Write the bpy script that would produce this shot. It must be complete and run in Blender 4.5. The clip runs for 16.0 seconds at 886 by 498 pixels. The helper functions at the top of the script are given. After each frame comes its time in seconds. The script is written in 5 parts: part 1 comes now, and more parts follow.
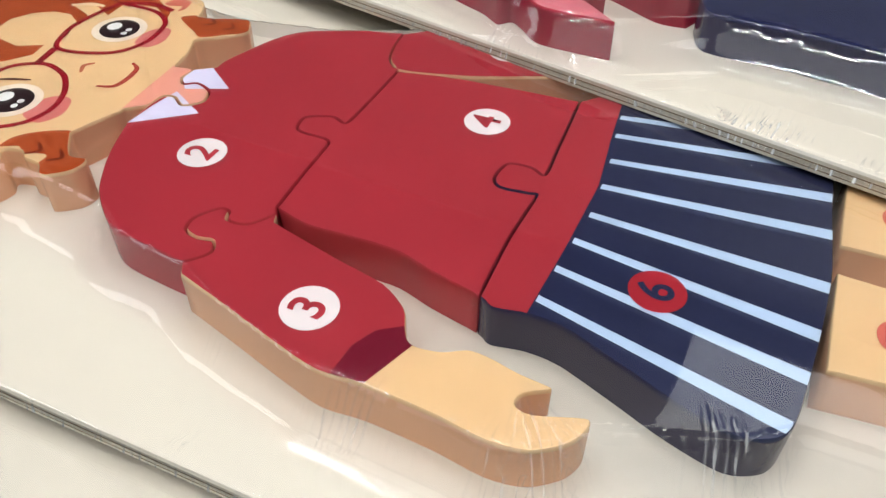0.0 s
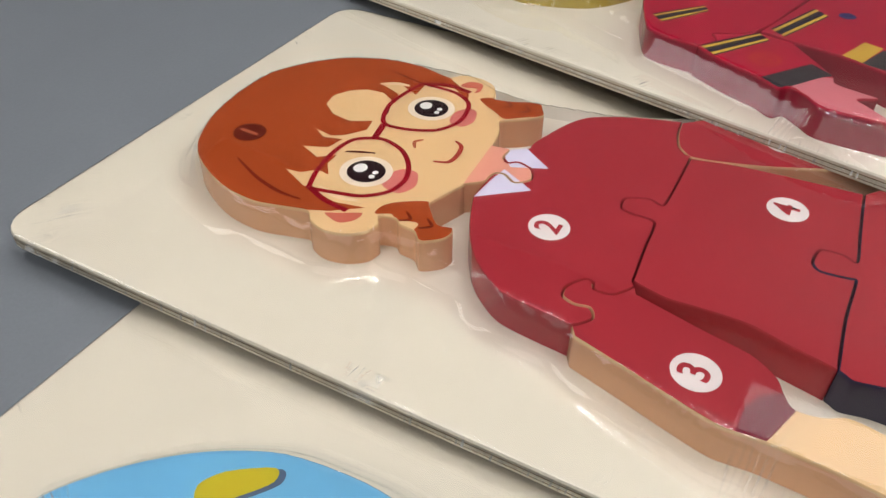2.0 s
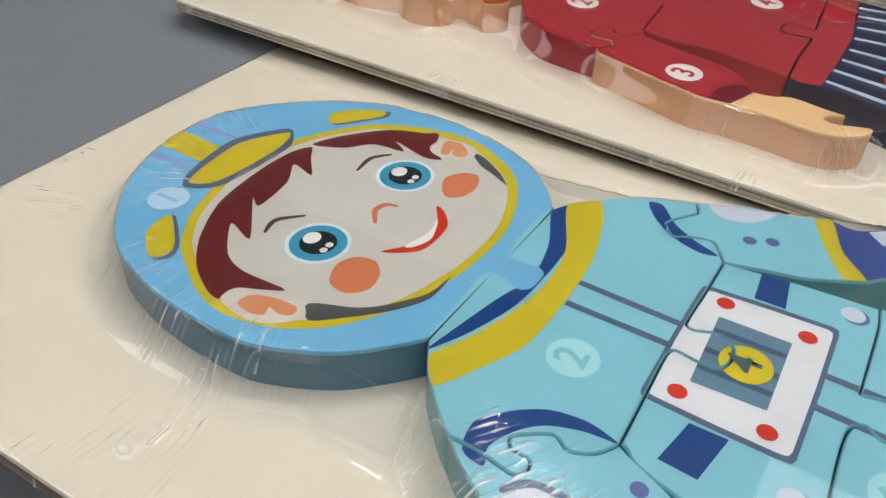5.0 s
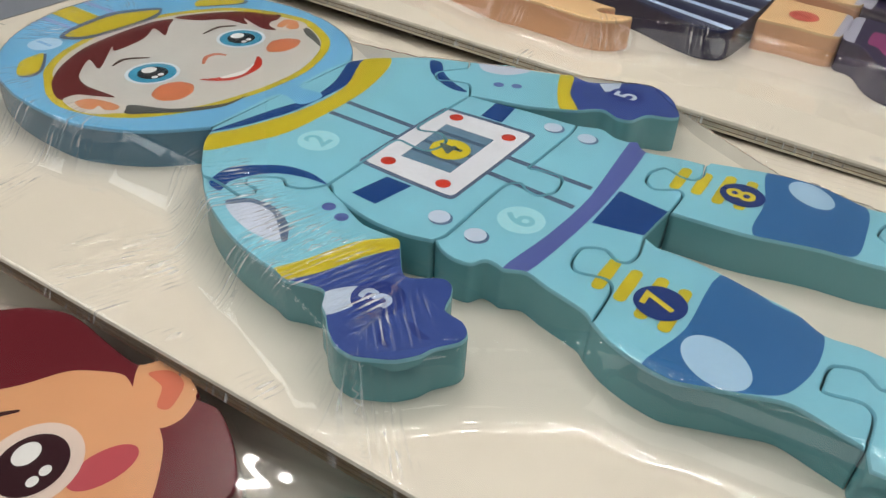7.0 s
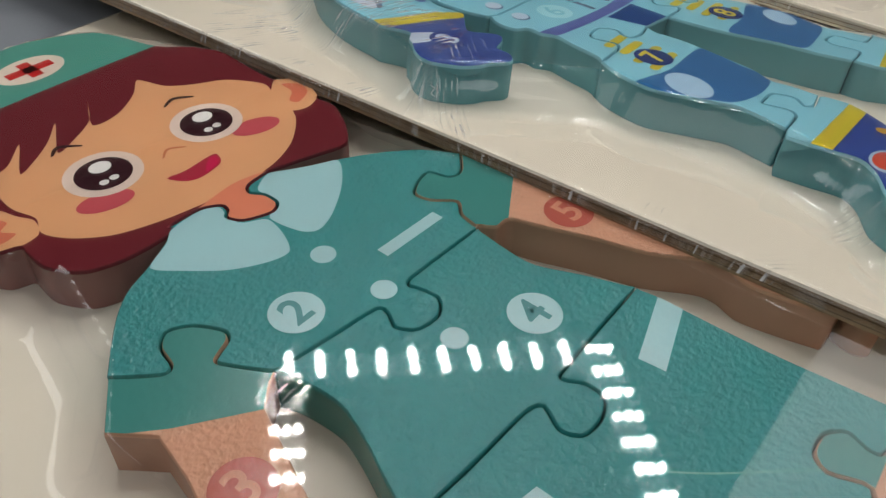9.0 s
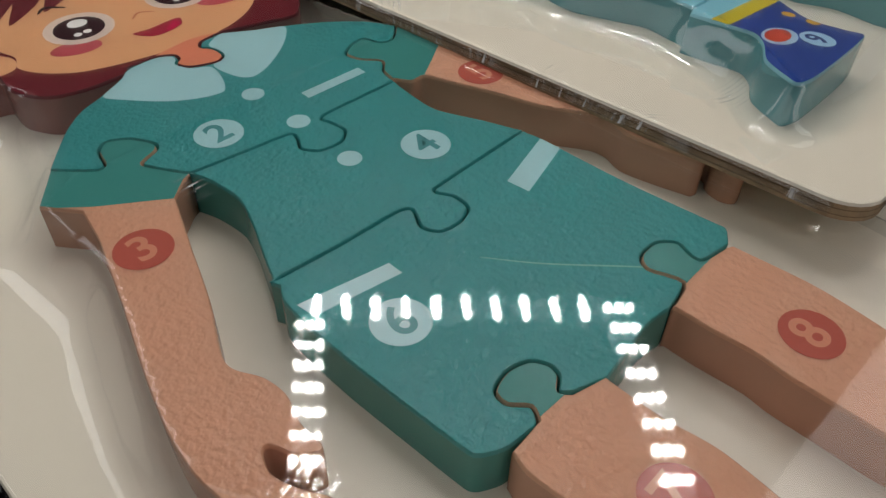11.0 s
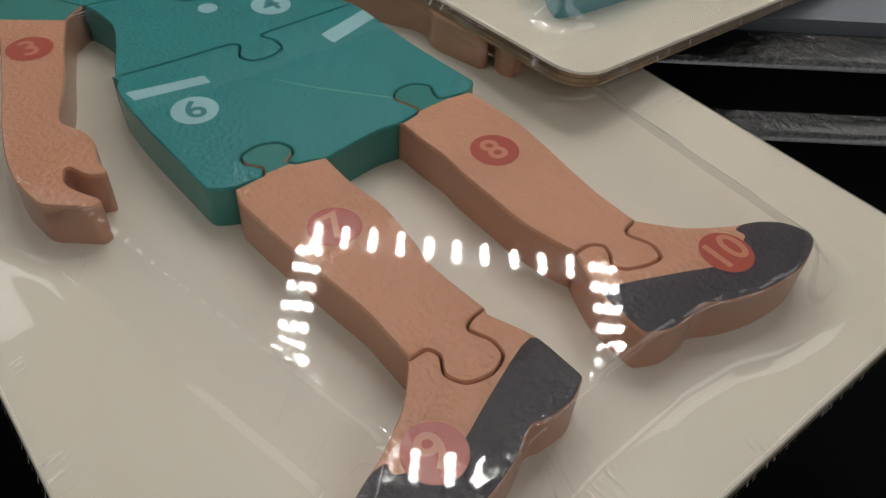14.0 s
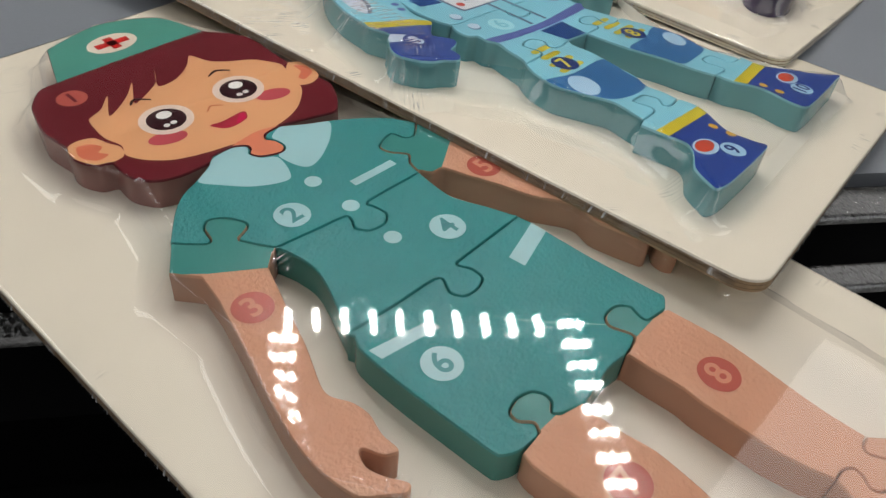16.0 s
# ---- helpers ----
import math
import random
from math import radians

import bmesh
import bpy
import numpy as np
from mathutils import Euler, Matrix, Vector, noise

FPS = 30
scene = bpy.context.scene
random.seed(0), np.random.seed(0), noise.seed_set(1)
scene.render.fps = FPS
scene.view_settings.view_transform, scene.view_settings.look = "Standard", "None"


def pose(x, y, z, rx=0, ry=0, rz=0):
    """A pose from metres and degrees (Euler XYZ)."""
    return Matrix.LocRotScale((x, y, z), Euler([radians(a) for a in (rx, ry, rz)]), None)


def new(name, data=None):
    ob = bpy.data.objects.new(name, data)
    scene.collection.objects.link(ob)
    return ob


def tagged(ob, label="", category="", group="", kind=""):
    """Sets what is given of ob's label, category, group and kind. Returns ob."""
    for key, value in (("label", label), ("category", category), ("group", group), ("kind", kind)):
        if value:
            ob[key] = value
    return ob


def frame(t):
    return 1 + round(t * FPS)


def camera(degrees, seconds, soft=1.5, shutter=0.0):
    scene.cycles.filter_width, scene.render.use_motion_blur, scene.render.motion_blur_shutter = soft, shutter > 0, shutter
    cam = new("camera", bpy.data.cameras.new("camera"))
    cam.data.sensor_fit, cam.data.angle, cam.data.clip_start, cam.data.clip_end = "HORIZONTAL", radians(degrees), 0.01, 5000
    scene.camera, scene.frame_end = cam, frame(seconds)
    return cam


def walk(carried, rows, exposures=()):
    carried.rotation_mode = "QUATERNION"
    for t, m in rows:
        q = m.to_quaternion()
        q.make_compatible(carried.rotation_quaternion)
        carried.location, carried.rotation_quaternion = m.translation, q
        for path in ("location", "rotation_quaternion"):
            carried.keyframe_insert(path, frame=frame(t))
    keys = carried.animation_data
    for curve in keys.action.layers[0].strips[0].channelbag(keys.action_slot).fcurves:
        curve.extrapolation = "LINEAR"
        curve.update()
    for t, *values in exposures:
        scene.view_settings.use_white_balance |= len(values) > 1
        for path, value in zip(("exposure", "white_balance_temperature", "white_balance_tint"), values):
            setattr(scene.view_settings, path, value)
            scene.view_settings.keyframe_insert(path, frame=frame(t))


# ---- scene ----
from mathutils.geometry import convex_hull_2d, delaunay_2d_cdt
cam = camera(58.75, 16.0, soft=1.35)
walk(cam, [
    (0.0, pose(0.0925, 0.2074, 0.1092, 44.31, 1.28, 26.27)),
    (0.5, pose(0.0798, 0.2016, 0.1160, 45.20, 1.53, 27.19)),
    (1.0, pose(0.0685, 0.1965, 0.1210, 45.54, 1.43, 27.65)),
    (1.5, pose(0.0555, 0.1878, 0.1297, 46.21, 1.48, 28.56)),
    (2.0, pose(0.0458, 0.1682, 0.1321, 47.02, 1.47, 30.63)),
    (2.5, pose(0.0433, 0.1515, 0.1356, 46.78, 1.51, 31.91)),
    (3.0, pose(0.0471, 0.1346, 0.1339, 46.59, 1.73, 33.17)),
    (3.2, pose(0.0504, 0.1302, 0.1347, 46.52, 1.95, 33.62)),
    (5.3, pose(0.0990, 0.0799, 0.1169, 48.06, 0.00, 34.52)),
    (5.5, pose(0.1083, 0.0768, 0.1165, 48.38, 0.15, 35.03)),
    (6.0, pose(0.1282, 0.0746, 0.1126, 48.23, -0.32, 34.90)),
    (6.5, pose(0.1470, 0.0731, 0.1157, 48.47, -0.04, 35.53)),
    (7.0, pose(0.1619, 0.0661, 0.1124, 48.77, -0.25, 35.80)),
    (7.5, pose(0.1783, 0.0579, 0.1082, 48.70, -0.66, 35.94)),
    (8.0, pose(0.1892, 0.0384, 0.1062, 48.45, -0.83, 37.46)),
    (8.5, pose(0.1946, 0.0187, 0.1038, 48.41, -1.84, 38.37)),
    (9.0, pose(0.2008, 0.0044, 0.1048, 48.25, -1.91, 39.20)),
    (9.2, pose(0.2035, 0.0008, 0.1073, 48.10, -1.85, 39.22)),
    (11.3, pose(0.2485, 0.0003, 0.0957, 46.57, -1.29, 44.81)),
    (11.5, pose(0.2524, 0.0036, 0.0946, 46.25, -1.98, 44.98)),
    (12.0, pose(0.2651, 0.0065, 0.0932, 45.68, -2.57, 47.80)),
    (12.5, pose(0.2825, 0.0131, 0.0994, 45.20, -2.47, 49.78)),
    (13.0, pose(0.2979, 0.0175, 0.1043, 44.60, -2.67, 50.11)),
    (13.5, pose(0.3119, 0.0168, 0.1058, 44.08, -3.37, 50.98)),
    (14.0, pose(0.3130, 0.0053, 0.1050, 44.74, -3.09, 51.20)),
    (14.5, pose(0.3007, -0.0052, 0.1150, 44.53, -2.84, 50.75)),
    (15.0, pose(0.2852, -0.0166, 0.1263, 45.23, -3.65, 48.56)),
    (15.5, pose(0.2655, -0.0305, 0.1350, 46.12, -4.69, 45.77)),
    (16.0, pose(0.2493, -0.0324, 0.1400, 47.37, -4.45, 42.11)),
], exposures=[(0.0, 0.05, 6100, 9), (1.5, -0.15, 6350, 10), (3.2, -0.2, 6500, 10), (5.5, -0.22, 6500, 10), (6.5, -0.15, 6500, 10), (8.0, -0.55, 6500, 10), (9.0, -0.4, 6500, 10), (11.5, -0.68, 6500, 10), (12.0, -0.8, 6500, 10), (12.5, -0.55, 6500, 10), (13.0, -0.78, 6500, 10), (14.0, -0.58, 6500, 10), (16.0, -0.2, 6500, 10)])

# ---- light: unseen panels added overhead, and a bead lamp hung low over the shelf ----
world = bpy.data.worlds.new("world")
scene.world = world
world.use_nodes = True
world.node_tree.nodes["Background"].inputs[0].default_value = (0.9, 0.95, 1.0, 1)
world.node_tree.nodes["Background"].inputs[1].default_value = 0.02


def area_lamp(name, at, size, power, colour=(1, 0.96, 0.9)):
    data = bpy.data.lights.new(name, "AREA")
    data.shape, data.size, data.size_y, data.energy, data.color = "RECTANGLE", size[0], size[1], power, colour
    ob = new(name, data)
    ob.matrix_world = pose(at[0], at[1], at[2], 0, 0, 0)
    return ob


# no such panels are seen: added as fill and to haze the film
area_lamp("added_panel_lamp", (-2.8, -1.3, 2.57), (1.0, 2.8), 25, (0.98, 0.99, 1.0))
area_lamp("added_panel_lamp", (2.8, 0.9, 2.57), (1.0, 4.0), 30, (0.98, 0.99, 1.0))
area_lamp("added_panel_lamp", (0.2, -1.8, 2.57), (3.0, 1.8), 19, (1.0, 0.985, 0.96))
area_lamp("added_panel_lamp", (0.85, 2.5, 2.57), (1.5, 1.3), 12, (1.0, 0.985, 0.96))


# ---- materials ----
def material(name, colour, rough=0.5, spread=0.04, scale=60.0, bump=0.02, bump_scale=400.0, metallic=0.0, stain=0.0, coat=0.0, shine=0.5):
    """A painted or raw surface: two scales of colour variation and a fine relief."""
    m = bpy.data.materials.new(name)
    m.use_nodes = True
    n, k = m.node_tree.nodes, m.node_tree.links
    b = n["Principled BSDF"]
    b.inputs["Roughness"].default_value, b.inputs["Metallic"].default_value = rough, metallic
    b.inputs["Coat Weight"].default_value, b.inputs["Coat Roughness"].default_value = coat, 0.12
    b.inputs["Specular IOR Level"].default_value = shine
    co = n.new("ShaderNodeTexCoord")
    big = n.new("ShaderNodeTexNoise")
    big.inputs["Scale"].default_value, big.inputs["Detail"].default_value = scale, 5.0
    fine = n.new("ShaderNodeTexNoise")
    fine.inputs["Scale"].default_value, fine.inputs["Detail"].default_value = bump_scale, 6.0
    k.new(co.outputs["Object"], big.inputs["Vector"])
    k.new(co.outputs["Object"], fine.inputs["Vector"])
    ramp = n.new("ShaderNodeMapRange")
    ramp.inputs["From Min"].default_value, ramp.inputs["From Max"].default_value = 0.3, 0.7
    ramp.inputs["To Min"].default_value, ramp.inputs["To Max"].default_value = 1 - spread - stain, 1 + spread
    k.new(big.outputs["Fac"], ramp.inputs["Value"])
    grain = n.new("ShaderNodeMapRange")
    grain.inputs["From Min"].default_value, grain.inputs["From Max"].default_value = 0.3, 0.7
    grain.inputs["To Min"].default_value, grain.inputs["To Max"].default_value = 1 - spread * 0.6, 1 + spread * 0.6
    k.new(fine.outputs["Fac"], grain.inputs["Value"])
    mul = n.new("ShaderNodeMath")
    mul.operation = "MULTIPLY"
    k.new(ramp.outputs[0], mul.inputs[0])
    k.new(grain.outputs[0], mul.inputs[1])
    col = n.new("ShaderNodeVectorMath")
    col.operation = "SCALE"
    col.inputs[0].default_value = colour[:3]
    k.new(mul.outputs[0], col.inputs["Scale"])
    k.new(col.outputs[0], b.inputs["Base Color"])
    rmul = n.new("ShaderNodeMath")
    rmul.operation = "MULTIPLY"
    rmul.inputs[1].default_value = rough
    k.new(grain.outputs[0], rmul.inputs[0])
    k.new(rmul.outputs[0], b.inputs["Roughness"])
    bp = n.new("ShaderNodeBump")
    bp.inputs["Strength"].default_value, bp.inputs["Distance"].default_value = 1.0, bump * 0.001
    k.new(fine.outputs["Fac"], bp.inputs["Height"])
    k.new(bp.outputs[0], b.inputs["Normal"])
    return m


def srgb(r, g, b):
    return tuple((c / 255 / 12.92 if c <= 10 else ((c / 255 + 0.055) / 1.055) ** 2.4) for c in (r, g, b))


PAINTS = {}


def paint(r, g, b, rough=0.2, peel=0.07):
    """Matt printed paint on wood, by its 8-bit colour."""
    key = (r, g, b, rough, peel)
    if key not in PAINTS:
        PAINTS[key] = material("paint", srgb(r, g, b), rough, 0.03, 45.0, peel, 900.0)
    return PAINTS[key]


BOARD = material("cream_lacquered_board", srgb(228, 221, 207), 0.4, 0.02, 25.0, 0.03, 700.0)
# plywood brown, darkened further for the shade on the boards' near sides
SHADED_EDGE = material("plywood_edge", srgb(158, 134, 104), 0.6, 0.2, 160.0, 0.5, 900.0)
TABLE = material("grey_shelf_laminate", srgb(134, 139, 146), 0.5, 0.05, 12.0, 0.04, 900.0)
BLACK = material("black_pebbled_plastic", (0.002, 0.002, 0.0025), 0.14, 0.2, 60.0, 0.9, 520.0, coat=1.0, shine=1.0)
PALE_EDGE = material("pale_plywood_edge", srgb(206, 198, 178), 0.5, 0.06, 90.0, 0.12, 900.0)
CEILING = material("dark_ceiling_paint", srgb(120, 120, 120), 0.8, 0.08, 2.0, 0.5, 60.0)
PLY_LINE = material("glue_line", srgb(128, 106, 80), 0.7, 0.1, 80.0, 0.05, 900.0)
DARK = material("dark_floor", (0.003, 0.003, 0.0035), 0.8, 0.2, 8.0, 0.1, 100.0, shine=0.05)
WALL = material("shop_wall_paint", srgb(205, 203, 198), 0.8, 0.05, 2.0, 0.5, 60.0)


def film_material():
    m = bpy.data.materials.new("clear_shrink_film")
    m.use_nodes = True
    n, k = m.node_tree.nodes, m.node_tree.links
    n.remove(n["Principled BSDF"])
    clear, gloss, mix = n.new("ShaderNodeBsdfTransparent"), n.new("ShaderNodeBsdfGlossy"), n.new("ShaderNodeMixShader")
    clear.inputs["Color"].default_value = (0.97, 0.97, 0.965, 1)
    gloss.inputs["Roughness"].default_value = 0.03
    fres = n.new("ShaderNodeFresnel")
    fres.inputs["IOR"].default_value = 1.72
    co, sag, pebble = n.new("ShaderNodeTexCoord"), n.new("ShaderNodeTexNoise"), n.new("ShaderNodeTexNoise")
    sag.inputs["Scale"].default_value, sag.inputs["Detail"].default_value = 45.0, 1.0
    pebble.inputs["Scale"].default_value, pebble.inputs["Detail"].default_value = 800.0, 2.0
    k.new(co.outputs["Object"], sag.inputs["Vector"])
    k.new(co.outputs["Object"], pebble.inputs["Vector"])
    # puckers: sharp folds that run away from the picture, where the film is gathered
    mark, along, gap = n.new("ShaderNodeAttribute"), n.new("ShaderNodeAttribute"), n.new("ShaderNodeAttribute")
    mark.attribute_name, along.attribute_name, gap.attribute_name = "crease", "along", "gap"
    place, fold, fold_edge = n.new("ShaderNodeCombineXYZ"), n.new("ShaderNodeTexNoise"), n.new("ShaderNodeMapRange")
    fold.inputs["Scale"].default_value, fold.inputs["Detail"].default_value, fold.inputs["Distortion"].default_value = 1.0, 1.0, 0.4
    fold_edge.inputs["From Min"].default_value, fold_edge.inputs["From Max"].default_value = 0.45, 0.75
    fold_edge.interpolation_type = "SMOOTHSTEP"

    def step(kind, a, b, c=None):
        node = n.new("ShaderNodeMath")
        node.operation = kind
        for i, v in enumerate((a, b, c)):
            if isinstance(v, float):
                node.inputs[i].default_value = v
            elif v is not None:
                k.new(v, node.inputs[i])
        return node.outputs[0]

    k.new(step("MULTIPLY", along.outputs["Fac"], 0.62), place.inputs[0])
    k.new(step("MULTIPLY", gap.outputs["Fac"], 0.16), place.inputs[1])
    k.new(place.outputs[0], fold.inputs["Vector"])
    k.new(fold.outputs["Fac"], fold_edge.inputs["Value"])
    # a comb of small even ridges, broken up by the larger folds
    phase = step("MULTIPLY_ADD", along.outputs["Fac"], 4.6, step("MULTIPLY", fold.outputs["Fac"], 7.0))
    comb = step("SINE", phase, 0.0)
    ridge = n.new("ShaderNodeMapRange")
    ridge.interpolation_type = "SMOOTHSTEP"
    ridge.inputs["From Min"].default_value, ridge.inputs["From Max"].default_value = 0.1, 0.9
    k.new(comb, ridge.inputs["Value"])
    comb = step("MULTIPLY", comb, step("MULTIPLY_ADD", fold_edge.outputs[0], 0.09, 0.03))
    height = step("MULTIPLY_ADD", fold_edge.outputs[0], 0.2, comb)
    height = step("MULTIPLY", height, mark.outputs["Fac"])
    height = step("MULTIPLY_ADD", sag.outputs["Fac"], 0.035, height)
    height = step("MULTIPLY_ADD", pebble.outputs["Fac"], 0.0022, height)
    bump = n.new("ShaderNodeBump")
    bump.inputs["Strength"].default_value, bump.inputs["Distance"].default_value = 1.0, 0.001
    k.new(height, bump.inputs["Height"])
    k.new(bump.outputs[0], gloss.inputs["Normal"])
    k.new(bump.outputs[0], fres.inputs["Normal"])
    k.new(fres.outputs[0], mix.inputs[0])
    k.new(clear.outputs[0], mix.inputs[1])
    k.new(gloss.outputs[0], mix.inputs[2])
    # white mixed in along the sharpest folds stands in for their glints
    glint_white, glint_mix = n.new("ShaderNodeBsdfPrincipled"), n.new("ShaderNodeMixShader")
    glint_white.inputs["Base Color"].default_value = (0.92, 0.93, 0.94, 1)
    glint_white.inputs["Roughness"].default_value, glint_white.inputs["Specular IOR Level"].default_value = 0.25, 0.9
    glint_mask = step("MULTIPLY", ridge.outputs[0], step("MULTIPLY_ADD", fold_edge.outputs[0], 0.95, 0.12))
    glint_mask = step("MULTIPLY", glint_mask, step("MINIMUM", mark.outputs["Fac"], 1.0))
    k.new(step("MINIMUM", glint_mask, 0.85), glint_mix.inputs[0])
    k.new(mix.outputs[0], glint_mix.inputs[1])
    k.new(glint_white.outputs[0], glint_mix.inputs[2])
    k.new(glint_mix.outputs[0], n["Material Output"].inputs["Surface"])
    return m


FILM = film_material()
LED = bpy.data.materials.new("lamp_glow")
LED.use_nodes = True
LED.node_tree.nodes["Principled BSDF"].inputs["Emission Color"].default_value = (1, 0.97, 0.92, 1)
LED.node_tree.nodes["Principled BSDF"].inputs["Emission Strength"].default_value = 90.0


# ---- building helpers ----
def mesh_of(name, bm, mats, smooth=False):
    me = bpy.data.meshes.new(name)
    bmesh.ops.recalc_face_normals(bm, faces=bm.faces)
    bm.to_mesh(me)
    bm.free()
    for m in mats:
        me.materials.append(m)
    if smooth:
        me.polygons.foreach_set("use_smooth", [True] * len(me.polygons))
    return me


def part(name, bm, mats, parent, label="", at=None, smooth=False):
    ob = new(name, mesh_of(name, bm, mats if isinstance(mats, (list, tuple)) else [mats], smooth))
    ob.parent = parent
    if at is not None:
        ob.matrix_local = at
    if label:
        tagged(ob, label)
    return ob


def box(bm, x0, x1, y0, y1, z0, z1):
    v = [bm.verts.new((x, y, z)) for z in (z0, z1) for x, y in ((x0, y0), (x1, y0), (x1, y1), (x0, y1))]
    for f in ((3, 2, 1, 0), (4, 5, 6, 7), (0, 1, 5, 4), (1, 2, 6, 5), (2, 3, 7, 6), (3, 0, 4, 7)):
        bm.faces.new([v[i] for i in f])


def structure(name, bm, mat, label, category):
    return tagged(new(name, mesh_of(name, bm, [mat])), label, category, kind="structure")


# ---- an unseen room added round the shelf, its ceiling dark to keep reflections low ----
bm = bmesh.new()
box(bm, -3.5, 3.5, -3.5, 3.5, -0.95, -0.9)
structure("floor", bm, DARK, "dark shop floor far below the shelf", "floor")
bm = bmesh.new()
box(bm, -3.5, 3.5, -3.5, 3.5, 2.6, 2.65)
structure("ceiling", bm, CEILING, "grey painted shop ceiling, unseen, over the added lamps", "ceiling")
for name, b in (("wall_north", (-3.5, 3.5, 3.5, 3.6)), ("wall_south", (-3.5, 3.5, -3.6, -3.5)),
                ("wall_east", (3.5, 3.6, -3.5, 3.5)), ("wall_west", (-3.6, -3.5, -3.5, 3.5))):
    bm = bmesh.new()
    box(bm, *b, -0.95, 2.65)
    structure(name, bm, WALL, "plain pale painted shop wall", "wall")


# ---- drawing in millimetres on a board: x runs from head to feet, y across ----
THICK, RISE = 0.0039, 0.0089


def curve(pts, closed=True, steps=4):
    """A smooth line through the points."""
    out, n = [], len(pts)
    p = [Vector(q) for q in pts]
    for i in range(n if closed else n - 1):
        a, b, c, d = (p[(i + k) % n] if closed else p[min(max(i + k, 0), n - 1)] for k in (-1, 0, 1, 2))
        for s in range(steps):
            t = s / steps
            m0, m1 = (c - a) * 0.42, (d - b) * 0.42
            length = (c - b).length
            m0 *= min(1.0, 1.6 * length / (m0.length + 1e-6))
            m1 *= min(1.0, 1.6 * length / (m1.length + 1e-6))
            h = (2 * t**3 - 3 * t**2 + 1) * b + (t**3 - 2 * t**2 + t) * m0 + (3 * t**2 - 2 * t**3) * c + (t**3 - t**2) * m1
            out.append((h.x, h.y))
    if not closed:
        out.append(tuple(p[-1]))
    return out


def chain(*lines):
    """One outline of several runs, each smooth by itself; near-doubled points are dropped."""
    out = []
    for run in lines:
        for q in (curve(run, False) if len(run) > 2 else run):
            if not out or (Vector(q) - Vector(out[-1])).length > 0.25:
                out.append(tuple(q))
    while (Vector(out[0]) - Vector(out[-1])).length < 0.25:
        out.pop()
    return out


def back(run):
    return list(reversed(run))


def mirror(run, axis=147.0):
    return [(x, axis - y) for x, y in run]


def signed(loop):
    return sum(a[0] * b[1] - b[0] * a[1] for a, b in zip(loop, loop[1:] + loop[:1]))


def inset(loop, by):
    """The outline moved inwards."""
    if signed(loop) < 0:
        loop = loop[::-1]
    n, out = len(loop), []
    for i in range(n):
        a, b, c = Vector(loop[i - 1]), Vector(loop[i]), Vector(loop[(i + 1) % n])
        d1, d2 = (b - a).normalized(), (c - b).normalized()
        m = Vector((-d1.y - d2.y, d1.x + d2.x))
        m = m.normalized() if m.length > 1e-4 else Vector((-d1.y, d1.x))
        out.append(tuple(b + m * by))
    return out


def ellipse(cx, cy, rx, ry, turn=0.0, n=28):
    c, s = math.cos(radians(turn)), math.sin(radians(turn))
    return [(cx + rx * math.cos(a) * c - ry * math.sin(a) * s, cy + rx * math.cos(a) * s + ry * math.sin(a) * c)
            for a in (2 * math.pi * i / n for i in range(n))]


def stroke(pts, width, taper=False):
    """The outline of a brush line along the points."""
    line = curve(pts, False, 5) if len(pts) > 2 else [tuple(p) for p in pts]
    left, right, n = [], [], len(line)
    for i, q in enumerate(line):
        d = (Vector(line[min(i + 1, n - 1)]) - Vector(line[max(i - 1, 0)])).normalized()
        w = width / 2 * (0.25 + 0.75 * math.sin(math.pi * (0.08 + 0.84 * i / (n - 1))) if taper else 1)
        left.append((q[0] - d.y * w, q[1] + d.x * w))
        right.append((q[0] + d.y * w, q[1] - d.x * w))
    return left + right[::-1]


def scaled(loop, k):
    cx, cy = sum(p[0] for p in loop) / len(loop), sum(p[1] for p in loop) / len(loop)
    return [(cx + (x - cx) * k, cy + (y - cy) * k) for x, y in loop]


def within(points, loop):
    """Which of the points lie inside the outline."""
    x, y = points[:, 0], points[:, 1]
    ring = np.array(loop)
    hit = np.zeros(len(points), bool)
    for (x1, y1), (x2, y2) in zip(np.roll(ring, 1, 0), ring):
        if y1 != y2:
            hit ^= ((y1 > y) != (y2 > y)) & (x < (x2 - x1) * (y - y1) / (y2 - y1) + x1)
    return hit


def overlap(loop, edge):
    """Triangles of the part of one outline that lies inside another."""
    n, k = len(loop), len(edge)
    lines = [(i, (i + 1) % n) for i in range(n)] + [(n + i, n + (i + 1) % k) for i in range(k)]
    verts, _, faces, _, _, _ = delaunay_2d_cdt([Vector(q) for q in loop] + [Vector(q) for q in edge], lines, [], 0, 1e-4)
    if not faces:
        return verts, []
    mid = np.array([[sum(verts[i][c] for i in f) / len(f) for c in (0, 1)] for f in faces])
    keep = within(mid, loop) & within(mid, edge)
    return verts, [f for f, ok in zip(faces, keep) if ok]


def tidy(verts, faces):
    """Only the corners that the faces use."""
    used = sorted({i for f in faces for i in f})
    place = {i: j for j, i in enumerate(used)}
    return [verts[i] for i in used], [[place[i] for i in f] for f in faces]


